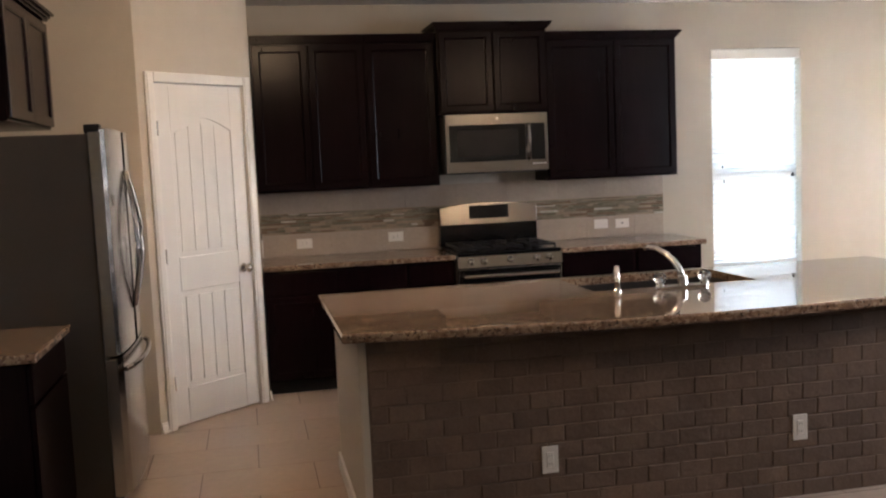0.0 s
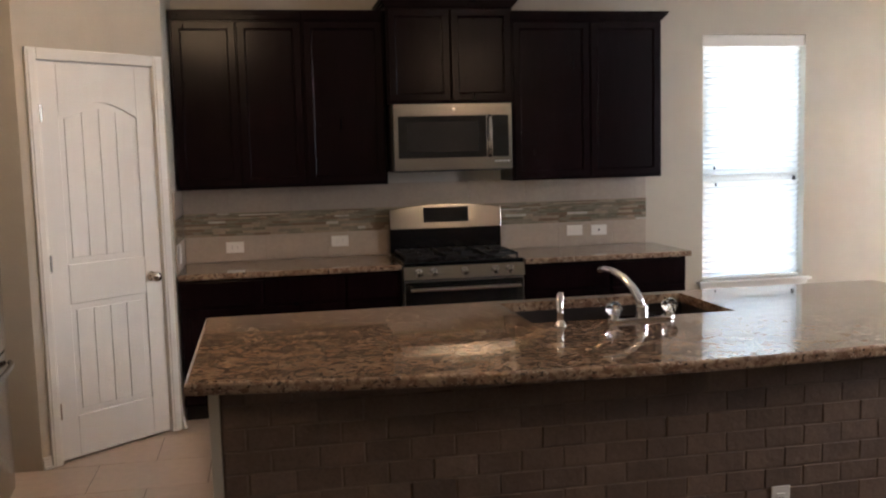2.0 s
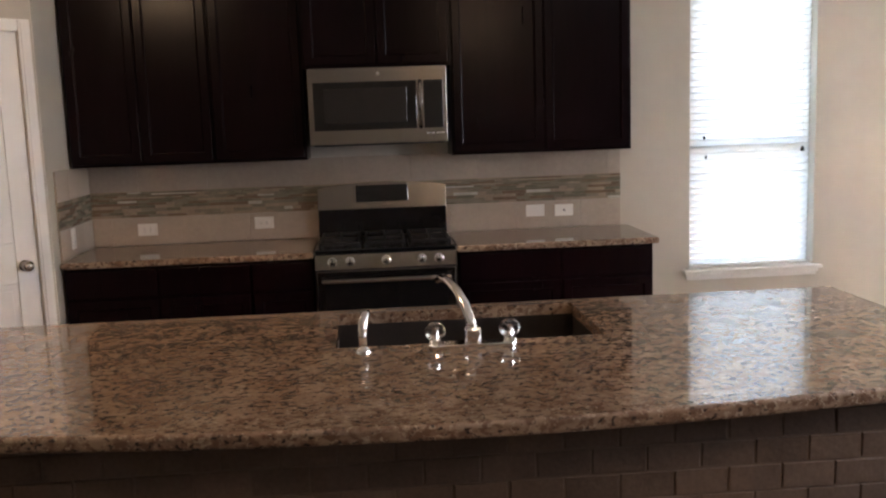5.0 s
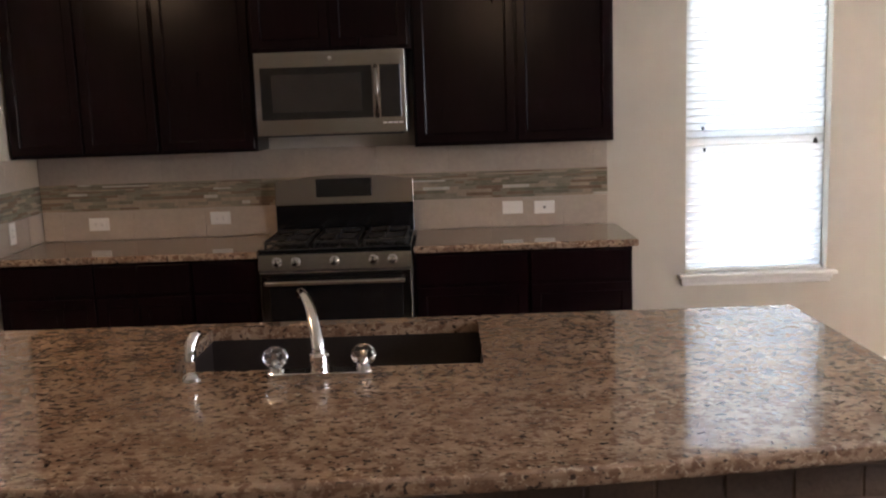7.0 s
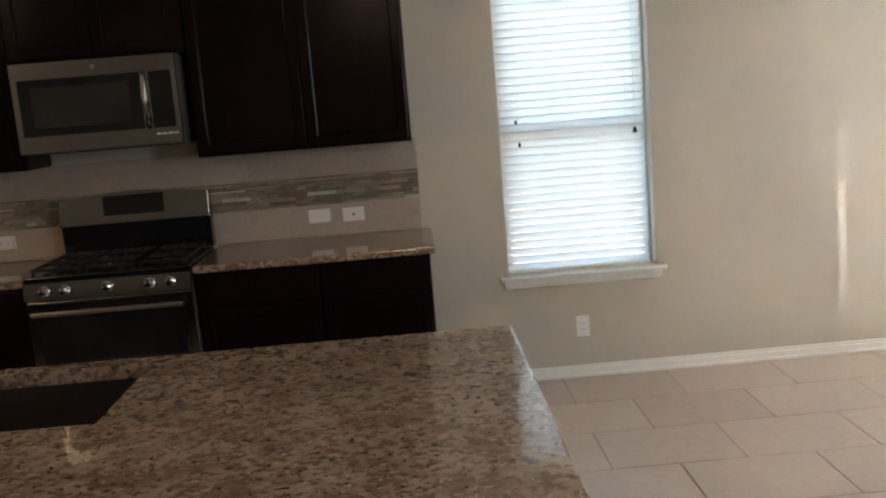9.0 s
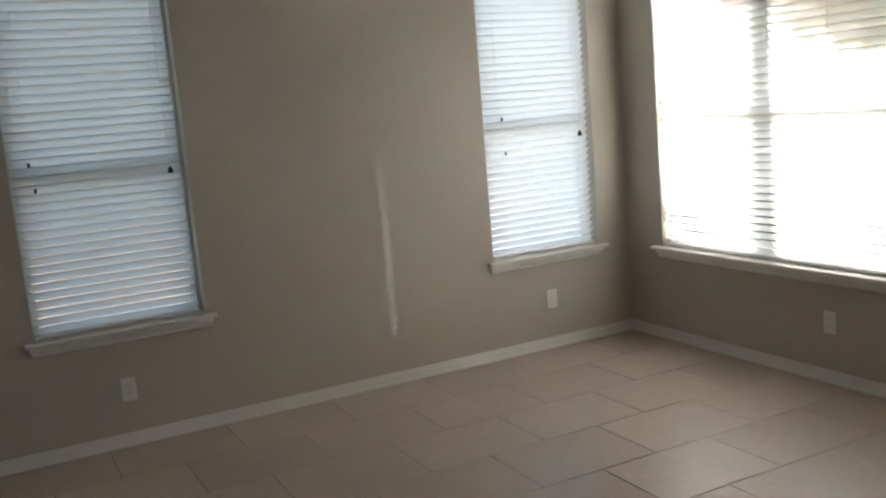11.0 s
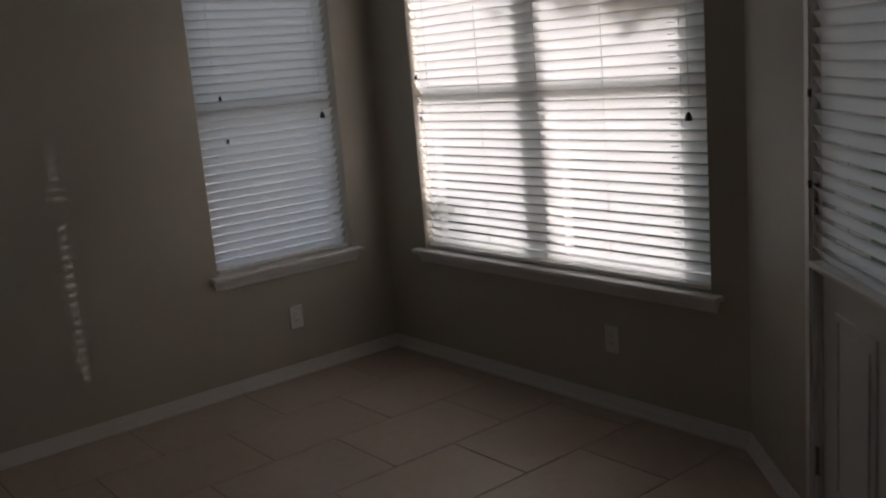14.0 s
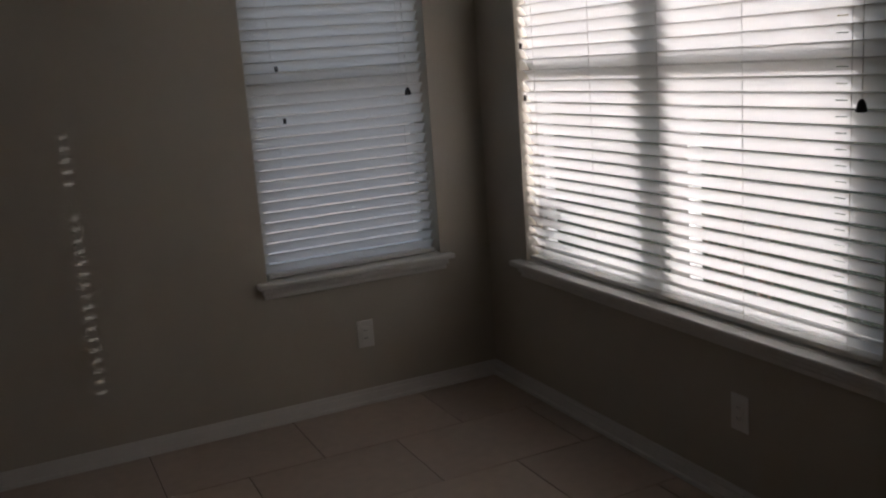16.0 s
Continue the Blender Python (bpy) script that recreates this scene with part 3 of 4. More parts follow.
# backsplash: tiles and a glass mosaic band
splash = tagged(part("backsplash", box(-1.345, 1.868, -0.0065, -0.0005, TOP_Z + 0.0005, 1.386), SPLASH_GROUT), "beige tiled backsplash with glass mosaic band", "backsplash", kind="structure")
splash_side = tagged(part("backsplash_return", box(-1.3445, -1.3385, -0.600, -0.0125, TOP_Z + 0.0005, 1.386), SPLASH_GROUT), "beige tiled backsplash on the pantry wall", "backsplash", kind="structure")


def tile_row(parent, x0, x1, z0, z1, step, phase, along_y=False):
    x = x0 - ((x0 - phase) % step)
    while x < x1:
        a, c = max(x, x0) + 0.0012, min(x + step, x1) - 0.0012
        if c - a > 0.01:
            b = box(-1.339, -1.3325, a, c, z0 + 0.0012, z1 - 0.0012, 0.001, segments=1) if along_y else box(a, c, -0.0125, -0.006, z0 + 0.0012, z1 - 0.0012, 0.001, segments=1)
            part("tile", b, SPLASH, parent)
        x += step


tile_row(splash, -1.332, 1.868, TOP_Z + 0.001, 1.070, 0.405, 1.21)
tile_row(splash, -1.332, 1.868, 1.222, 1.386, 0.405, 0.57)
tile_row(splash_side, -0.600, -0.013, TOP_Z + 0.001, 1.070, 0.405, -0.2, True)
tile_row(splash_side, -0.600, -0.013, 1.222, 1.386, 0.405, 0.0, True)


def mosaic_band(x0, x1, parent, along_y=False):
    rnd = random.Random(4)
    mats = [MOSAIC_TONES[k] for k in range(len(MOSAIC_TONES))]
    made = [bmesh.new() for _ in mats]
    z = 1.071
    while z < 1.218:
        h = rnd.choice((0.010, 0.0145, 0.0145, 0.019))
        h = min(h, 1.221 - z)
        x = x0 - rnd.uniform(0, 0.1)
        while x < x1:
            w = rnd.choice((0.05, 0.08, 0.11, 0.15))
            a, c = max(x, x0), min(x + w, x1)
            if c - a > 0.006:
                k = rnd.choices(range(len(mats)), (5, 5, 4, 3, 1))[0]
                p = rnd.uniform(0, 0.0012)
                if along_y:
                    box(-1.339, -1.3325 + p, a + 0.0007, c - 0.0007, z + 0.0007, z + h - 0.0007, bm=made[k])
                else:
                    box(a + 0.0007, c - 0.0007, -0.0125 - p, -0.006, z + 0.0007, z + h - 0.0007, bm=made[k])
            x += w
        z += h
    for k, b in enumerate(made):
        tagged(part("mosaic_strips", b, mats[k], parent, MOSAIC_NAMES[k]), kind="stuff")


MOSAIC_TONES = [mat("mosaic_" + c, rgb, 0.15, vary=0.25, scale=14) for c, rgb in
                (("sage", (0.24, 0.22, 0.165)), ("sand", (0.34, 0.28, 0.21)), ("olive", (0.18, 0.165, 0.12)), ("brown", (0.20, 0.145, 0.10)), ("pearl", (0.52, 0.49, 0.42)))]
MOSAIC_NAMES = ["sage glass mosaic strips", "sand stone mosaic strips", "olive glass mosaic strips", "brown stone mosaic strips", "pearl glass mosaic strips"]
mosaic_band(-1.332, 1.868, splash)
mosaic_band(-0.600, -0.013, splash_side, True)


# ---- outlets ----
def outlet(x, y, z, rz, wide, label, switch=False, blank=False):
    """A wall plate with a receptacle or a rocker; local -y faces the room."""
    t = thing("wall_outlet", x, y, z, rz, label, "outlet", "wall plates")
    w, h = (0.0575, 0.036) if wide else (0.036, 0.0585)
    part("plate", box(-w, w, -0.006, -0.0005, -h, h, 0.0025), PLASTIC, t, local=True)
    iw, ih = (0.033, 0.0165) if wide else (0.0165, 0.033)
    if not blank:
        part("insert", box(-iw, iw, -0.0085, -0.0055, -ih, ih, 0.002), PLASTIC, t, local=True)
    if not switch and not blank:
        for s in (-0.017, 0.017):
            for o in (-0.006, 0.006):
                cx, cz = (s, o) if wide else (o, s)
                part("slot", box(cx - 0.0012 * (3 if wide else 1), cx + 0.0012 * (3 if wide else 1), -0.0089, -0.008, cz - 0.0012 * (1 if wide else 3), cz + 0.0012 * (1 if wide else 3)), SLOT, t, local=True)
    if blank:
        part("jack", box(-0.006, 0.006, -0.0085, -0.0055, -0.006, 0.006, 0.001), SLOT, t, local=True)
    return t


outlet(-1.015, -0.0125, 0.995, 0, True, "white sideways outlet on the backsplash")
outlet(-0.325, -0.0125, 1.008, 0, True, "white sideways outlet on the backsplash")
outlet(1.330, -0.0125, 1.012, 0, True, "white sideways switch on the backsplash", True)
outlet(1.510, -0.0125, 1.008, 0, True, "white sideways plate with dark jack on the backsplash", blank=True)
outlet(-1.3325, -0.40, 1.005, 90, False, "white outlet on the pantry return wall")
outlet(2.70, 0, 0.285, 0, False, "white outlet low on the beige wall below the window")
outlet(5.21, 0, 0.305, 0, False, "white outlet low on the wall near the corner")
outlet(E_X, -1.54, 0.31, -90, False, "white outlet below the wide window")


# ---- range ----
def gas_range():
    t = thing("gas_range", 0.39, -0.33, 0, 0, "stainless steel gas range with black cooktop and five knobs", "stove")
    x0, x1 = 0.006, 0.774
    b = box(x0, x1, -0.63, -0.02, 0.04, 0.885, 0.004)
    part("body", b, DARK_STEEL, t)
    part("base", box(x0 + 0.03, x1 - 0.03, -0.58, -0.05, 0.0, 0.04), SHADOW, t)
    b = box(x0, x1, -0.645, -0.10, 0.885, 0.912, 0.006)
    part("cooktop", b, BLACK, t, "glossy black enamel cooktop")
    for gx in (0.14, 0.39, 0.64):
        b = bmesh.new()
        for ox in (-0.105, 0.105):
            box(gx + ox - 0.006, gx + ox + 0.006, -0.60, -0.14, 0.928, 0.944, 0.003, bm=b)
        for gy in (-0.60, -0.37, -0.14):
            box(gx - 0.105, gx + 0.105, gy - 0.006, gy + 0.006, 0.928, 0.944, 0.003, bm=b)
        for gy in (-0.49, -0.25):
            box(gx - 0.09, gx + 0.09, gy - 0.005, gy + 0.005, 0.934, 0.950, 0.003, bm=b)
            box(gx - 0.005, gx + 0.005, gy - 0.09, gy + 0.09, 0.934, 0.950, 0.003, bm=b)
        for ox in (-0.105, 0.105):
            for gy in (-0.59, -0.15):
                box(gx + ox - 0.007, gx + ox + 0.007, gy - 0.007, gy + 0.007, 0.911, 0.93, 0.002, bm=b)
        part("grate", b, IRON, t, "black cast iron grate")
        for gy in ((-0.49, -0.25) if gx != 0.39 else (-0.37,)):
            part("burner", lathe([(0.045, 0.911), (0.045, 0.918), (0.034, 0.920), (0.034, 0.929), (0.010, 0.931)], (gx, gy, 0)), IRON, t)
    b = prism([(-0.665, 0.805), (-0.655, 0.884), (-0.628, 0.884), (-0.628, 0.805)], x0, x1)
    b.transform(Matrix(((0, 0, 1, 0), (1, 0, 0, 0), (0, 1, 0, 0), (0, 0, 0, 1))))
    part("control_panel", b, STEEL, t, "stainless steel control panel")
    for kx in (0.10, 0.195, 0.39, 0.585, 0.68):
        k = lathe([(0.024, 0), (0.025, 0.004), (0.020, 0.008), (0.019, 0.026), (0.016, 0.030), (0.004, 0.031)], (kx, -0.661, 0.846), axis=(0, -1, 0.12))
        box(kx - 0.004, kx + 0.004, -0.699, -0.684, 0.830, 0.866, 0.002, bm=k)
        part("knob", k, CHROME, t, "round metal control knob")
    door = part("oven_door", box(x0 + 0.003, x1 - 0.003, -0.655, -0.631, 0.22, 0.795, 0.004), STEEL, t, "stainless steel oven door")
    part("oven_window", box(x0 + 0.05, x1 - 0.05, -0.6575, -0.654, 0.28, 0.785, 0.002), BLACK_GLASS, door, "black oven window glass")
    b = rod((x0 + 0.035, -0.695, 0.745), (x1 - 0.035, -0.695, 0.745), 0.0125)
    for hx in (x0 + 0.07, x1 - 0.07):
        rod((hx, -0.695, 0.745), (hx, -0.655, 0.745), 0.009, bm=b)
    part("oven_handle", b, STEEL, door, "stainless steel bar handle", smooth=False)
    part("drawer", box(x0 + 0.003, x1 - 0.003, -0.650, -0.631, 0.05, 0.212, 0.004), STEEL, t, "stainless steel storage drawer")
    part("back_panel", box(x0, x1, -0.085, -0.02, 0.911, 1.075, 0.003), BLACK, t, "black lower backguard")
    out = [(x0, 1.072), (x1, 1.072), (x1, 1.205)]
    for k in range(1, 12):
        s = k / 12
        out.append((x1 - (x1 - x0) * s, 1.205 + 0.032 * math.sin(math.pi * s)))
    out.append((x0, 1.205))
    b = prism([(p, q) for p, q in out], 0.022, 0.105, bevel=0.004)
    b.transform(Matrix(((1, 0, 0, 0), (0, 0, -1, 0), (0, 1, 0, 0), (0, 0, 0, 1))))
    b.transform(Matrix.Translation((0, -0.105, 1.072)) @ Matrix.Rotation(radians(-7), 4, "X") @ Matrix.Translation((0, 0.105, -1.072)))
    guard = part("backguard", b, STEEL, t, "arched stainless steel backguard")
    face = box(0.235, 0.545, -0.109, -0.104, 1.115, 1.215, 0.003)
    face.transform(Matrix.Translation((0, -0.105, 1.072)) @ Matrix.Rotation(radians(-7), 4, "X") @ Matrix.Translation((0, 0.105, -1.072)))
    part("display", face, BLACK_GLASS, guard, "black control display")
    return t


gas_range()


def microwave():
    t = thing("microwave", 0.385, -0.2, 1.466, 0, "stainless steel over-the-range microwave with black window", "microwave")
    x0, x1, z0, z1 = 0.002, 0.768, 1.466, 1.888
    part("body", box(x0, x1, -0.41, -0.014, z0, z1, 0.003), DARK_STEEL, t)
    f = part("front", box(x0, x1, -0.44, -0.411, z0 + 0.004, z1, 0.002), STEEL, t, "brushed stainless steel front")
    part("window", box(x0 + 0.028, 0.600, -0.4425, -0.4395, 1.548, 1.812, 0.002), BLACK_GLASS, f, "black door glass")
    part("window_screen", box(x0 + 0.085, 0.545, -0.4435, -0.442, 1.585, 1.775, 0.001), mat("screen_glass", (0.03, 0.027, 0.025), 0.12, vary=0.1), f)
    part("control_strip", box(0.640, x1 - 0.022, -0.4425, -0.4395, 1.548, 1.812, 0.002), BLACK_GLASS, f, "black control strip")
    b = tube([(0.620, -0.442, 1.552), (0.620, -0.470, 1.575), (0.620, -0.480, 1.68), (0.620, -0.470, 1.785), (0.620, -0.442, 1.808)], 0.011)
    part("handle", b, STEEL, f, "curved stainless steel handle", smooth=True)
    part("badge", lathe([(0.011, 0), (0.011, 0.0015), (0.002, 0.002)], (0.39, -0.440, 1.852), axis=(0, -1, 0)), CHROME, f, "small round badge")
    for k in range(4):
        part("button", box(0.650 + 0.027 * k, 0.670 + 0.027 * k, -0.4415, -0.4395, 1.515, 1.523), PLASTIC, f)
    part("vent_grille", box(x0 + 0.02, x1 - 0.02, -0.40, -0.05, z0 - 0.006, z0 + 0.001, 0.001), SLOT, t)
    return t


microwave()


# ---- fridge and its neighbours ----
def bowed_front(y0, y1, z0, z1, back, front, middle, half, bulge=0.028):
    """A door whose front bows outwards over the whole width of the refrigerator."""
    out = [(back, y1), (back, y0)]
    for k in range(13):
        y = y0 + (y1 - y0) * k / 12
        edge = 0.010 if k in (0, 12) else 0.0
        out.append((front + bulge * (1 - ((y - middle) / half) ** 2) - edge, y))
    return prism(out, z0, z1, bevel=0.008)


def fridge():
    t = thing("refrigerator", -2.42, -2.10, 0, 0, "stainless steel french-door refrigerator with bottom freezer", "refrigerator")
    y0, y1, xf = -2.575, -1.655, -2.015
    part("case", box(-2.83, xf - 0.075, y0 + 0.004, y1 - 0.004, 0.03, 1.750, 0.006), DARK_STEEL, t, "dark grey metal case")
    part("base_grille", box(-2.80, xf - 0.07, y0 + 0.02, y1 - 0.02, 0.0, 0.07), SHADOW, t)
    ym = (y0 + y1) / 2
    for a, c, s in ((y0, ym - 0.003, 1), (ym + 0.003, y1, -1)):
        d = part("fridge_door", bowed_front(a, c, 0.735, 1.775, xf - 0.072, xf - 0.012, ym, (y1 - y0) / 2), STEEL, t, "stainless steel upper door")
        hy = ym - 0.035 * s
        pts = []
        for k in range(15):
            q = k / 14
            bow = math.sin(math.pi * q)
            pts.append((xf + 0.020 + 0.045 * bow, hy - s * 0.052 * bow, 0.90 + 0.68 * q))
        part("handle", tube(pts, [0.008 + 0.005 * math.sin(math.pi * k / 14) for k in range(15)]), STEEL, d, "bowed stainless steel handle", smooth=True)
        part("hinge_cap", box(xf - 0.09, xf - 0.02, (a if s > 0 else c - 0.06), (a + 0.06 if s > 0 else c), 1.751, 1.792, 0.006), SHADOW, t)
    d = part("freezer_drawer", bowed_front(y0, y1, 0.075, 0.725, xf - 0.072, xf - 0.012, ym, (y1 - y0) / 2), STEEL, t, "stainless steel freezer drawer")
    pts = [(xf + 0.010 + 0.05 * math.sin(math.pi * k / 12) ** 0.6, y0 + 0.06 + (y1 - y0 - 0.12) * k / 12, 0.665) for k in range(13)]
    part("handle", tube(pts, 0.013), STEEL, d, "stainless steel drawer handle", smooth=True)
    part("badge", box(xf - 0.008, xf + 0.002, y0 + 0.10, y0 + 0.125, 1.42, 1.47, 0.0005), CHROME, t, "small chrome badge")
    return t


fridge()

over = thing("wall_cabinet", -2.6, -2.12, 1.815, 0, "deep dark espresso cabinet above the refrigerator", "wall cabinet", "kitchen wall cabinets")
part("body", box(-2.858, -2.412, -2.59, -1.655, 1.815, 2.385, 0.002), ESPRESSO, over)
for a, c in ((-2.585, -2.125), (-2.121, -1.66)):
    b = ring(a, c, 1.83, 2.37, 0.055, 2.392, 2.411)
    b.transform(Matrix(((0, -1, 0, 0), (1, 0, 0, 0), (0, 0, 1, 0), (0, 0, 0, 1))))
    d = part("cabinet_door", b, ESPRESSO, over)
    part("door_panel", box(-2.411, -2.402, a + 0.05, c - 0.05, 1.88, 2.32), ESPRESSO, d)
b = bmesh.new()
for o, za, zb in ((0.006, 0, 0.016), (0.018, 0.014, 0.032), (0.034, 0.030, 0.046)):
    box(-2.858, -2.392 + o, -2.59 - o, -1.655 + o, 2.385 + za, 2.385 + zb, 0.003, bm=b)
part("crown_moulding", b, ESPRESSO, over)

side = thing("base_cabinet", -2.55, -2.95, 0, 0, "dark espresso base cabinet beside the refrigerator", "base cabinet", "kitchen base cabinets")
part("body", box(-2.857, -2.27, -3.255, -2.60, 0.10, 0.864, 0.002), ESPRESSO, side)
part("toe_kick", box(-2.857, -2.34, -3.25, -2.605, 0, 0.10), SHADOW, side)
part("drawer_front", box(-2.269, -2.249, -3.25, -2.605, 0.70, 0.85, 0.003), ESPRESSO, side)
part("cabinet_door", box(-2.269, -2.249, -3.25, -2.605, 0.115, 0.685, 0.003), ESPRESSO, side)
part("side_panel", box(-2.85, -2.275, -3.267, -3.256, 0.11, 0.86, 0.002), ESPRESSO, side)
tagged(part("countertop", box(-2.858, -2.222, -3.285, -2.585, 0.866, TOP_Z, 0.009, segments=3), GRANITE), "short speckled granite worktop beside the refrigerator", "countertop", "worktops")


# ---- island ----
IX0, IX1, IYF, IYB = -1.015, 2.01, -3.34, -2.255
SX, SY = (0.188, 1.047), (-2.803, -2.30)


def island():
    t = thing("kitchen_island", 0.49, -2.9, 0, 0, "kitchen island with tumbled stone brick front", "kitchen island")
    b = box(IX0, SX[0] - 0.03, IYF + 0.012, IYB, 0, 0.865)
    box(SX[1] + 0.03, IX1, IYF + 0.012, IYB, 0, 0.865, bm=b)
    box(SX[0] - 0.03, SX[1] + 0.03, IYF + 0.012, SY[0] - 0.05, 0, 0.865, bm=b)
    box(SX[0] - 0.03, SX[1] + 0.03, SY[1] + 0.03, IYB, 0, 0.865, bm=b)
    body = part("body", b, WALL, t, "beige painted island end wall")
    part("end_baseboard", box(IX0 - 0.014, IX0, IYF + 0.02, IYB, 0, 0.085, 0.003), TRIM, t, "white baseboard")
    part("corner_trim", box(IX0 - 0.003, IX0 + 0.03, IYF - 0.004, IYF + 0.012, 0, 0.865, 0.003), WALL, t)
    part("mortar", box(IX0 + 0.031, IX1, IYF - 0.0015, IYF + 0.0115, 0, 0.865), MORTAR, t, "sandy mortar joints")
    for a, c in ((IX0 + 0.02, 0.5), (0.504, IX1 - 0.02)):
        part("cabinet_front", box(a, c, IYB + 0.0005, IYB + 0.02, 0.1, 0.86, 0.003), ESPRESSO, t)
    meshes = []
    rnd = random.Random(11)
    for k in range(6):
        b = box(-0.0715, 0.0715, -0.005, 0.006, -0.0345, 0.0345, 0.0025, segments=1)
        for v in b.verts:
            v.co += Vector((rnd.uniform(-0.002, 0.002), rnd.uniform(-0.001, 0.001), rnd.uniform(-0.002, 0.002)))
        me = bpy.data.meshes.new("brick")
        b.to_mesh(me)
        b.free()
        me.materials.append(BRICK)
        meshes.append(me)
    half = box(-0.034, 0.034, -0.005, 0.006, -0.0345, 0.0345, 0.0025, segments=1)
    hm = bpy.data.meshes.new("half_brick")
    half.to_mesh(hm)
    half.free()
    hm.materials.append(BRICK)
    ox, oy, oz = t.matrix_basis.translation
    rows = 12
    for r in range(rows):
        z = 0.036 + r * 0.0735
        x = IX0 + 0.034 + (0.0745 if r % 2 == 0 else 0.0)
        if r % 2:
            piece("brick", hm, t, x + 0.036 - ox, IYF - oy, z - oz)
            x += 0.0745 + 0.0735
        while x + 0.073 < IX1 + 0.01:
            piece("brick", rnd.choice(meshes), t, x - ox, IYF + rnd.uniform(-0.0015, 0.0015) - oy, z - oz)
            x += 0.148
    return t


island()

# curved bar top with the sink's cut-out, built from four abutting fields
def island_top():
    t = thing("island_countertop", 0.49, -2.9, ISLAND_Z - 0.04, 0, "speckled brown granite island top with curved front", "countertop", "worktops")
    xl, xr, yb = -1.085, 2.095, -2.22

    def front(x):
        s = (x - xl) / (xr - xl)
        return -3.41 - 0.02 * s - 0.165 * math.sin(math.pi * s)

    c = bmesh.new()
    xs = sorted({xl + (xr - xl) * k / 40 for k in range(41)} | set(SX))
    zt, zb, r = ISLAND_Z, ISLAND_Z - 0.0405, 0.012

    def grid(z):
        cols = []
        for x in xs:
            cols.append([c.verts.new((x, y, z)) for y in (front(x), SY[0], SY[1], yb)])
        return cols

    top, low = grid(zt), grid(zb)
    for i in range(len(xs) - 1):
        for j in range(3):
            if j == 1 and xs[i] >= SX[0] - 1e-6 and xs[i + 1] <= SX[1] + 1e-6:
                continue
            c.faces.new((top[i][j], top[i + 1][j], top[i + 1][j + 1], top[i][j + 1]))
            c.faces.new((low[i][j], low[i][j + 1], low[i + 1][j + 1], low[i + 1][j]))
    rims = [e for e in c.edges if len(e.link_faces) == 1 and e.verts[0].co.z > zt - 1e-6]
    twin = {}
    for a, b in zip(top, low):
        for v, w in zip(a, b):
            twin[v] = w
    for e in rims:
        a, b = e.verts
        c.faces.new((a, b, twin[b], twin[a]))
    bmesh.ops.recalc_face_normals(c, faces=c.faces)
    loose = [v for v in c.verts if not v.link_edges]
    bmesh.ops.delete(c, geom=loose, context="VERTS")
    edge = [e for e in c.edges if len(e.link_faces) == 2 and abs(e.calc_face_angle(0) - math.pi / 2) < 0.2 and abs(e.verts[0].co.z - e.verts[1].co.z) < 1e-6
            and not (SX[0] - 0.01 < e.verts[0].co.x < SX[1] + 0.01 and SY[0] - 0.01 < e.verts[0].co.y < SY[1] + 0.01)]
    bmesh.ops.bevel(c, geom=edge, offset=r, segments=3, affect="EDGES", profile=0.5)
    part("slab", c, GRANITE, t)
    return t


island_top()

sink = thing("kitchen_sink", 0.63, -2.56, 0.68, 0, "dark composite undermount sink set in the island", "sink")
b = bmesh.new()
a0, a1, c0, c1, zf, zr = SX[0] - 0.008, SX[1] + 0.008, SY[0] - 0.008, SY[1] + 0.008, 0.70, ISLAND_Z - 0.042
box(a0, a1, c0, c1, zf - 0.012, zf, bm=b)
box(a0 - 0.012, a0, c0, c1, zf - 0.012, zr, bm=b)
box(a1, a1 + 0.012, c0, c1, zf - 0.012, zr, bm=b)
box(a0 - 0.012, a1 + 0.012, c0 - 0.012, c0, zf - 0.012, zr, bm=b)
box(a0 - 0.012, a1 + 0.012, c1, c1 + 0.012, zf - 0.012, zr, bm=b)
part("basin", b, SINK, sink)
part("drain", lathe([(0.045, 0.700), (0.045, 0.703), (0.030, 0.702), (0.006, 0.701)], (0.63, -2.56, 0)), CHROME, sink, "round chrome drain")


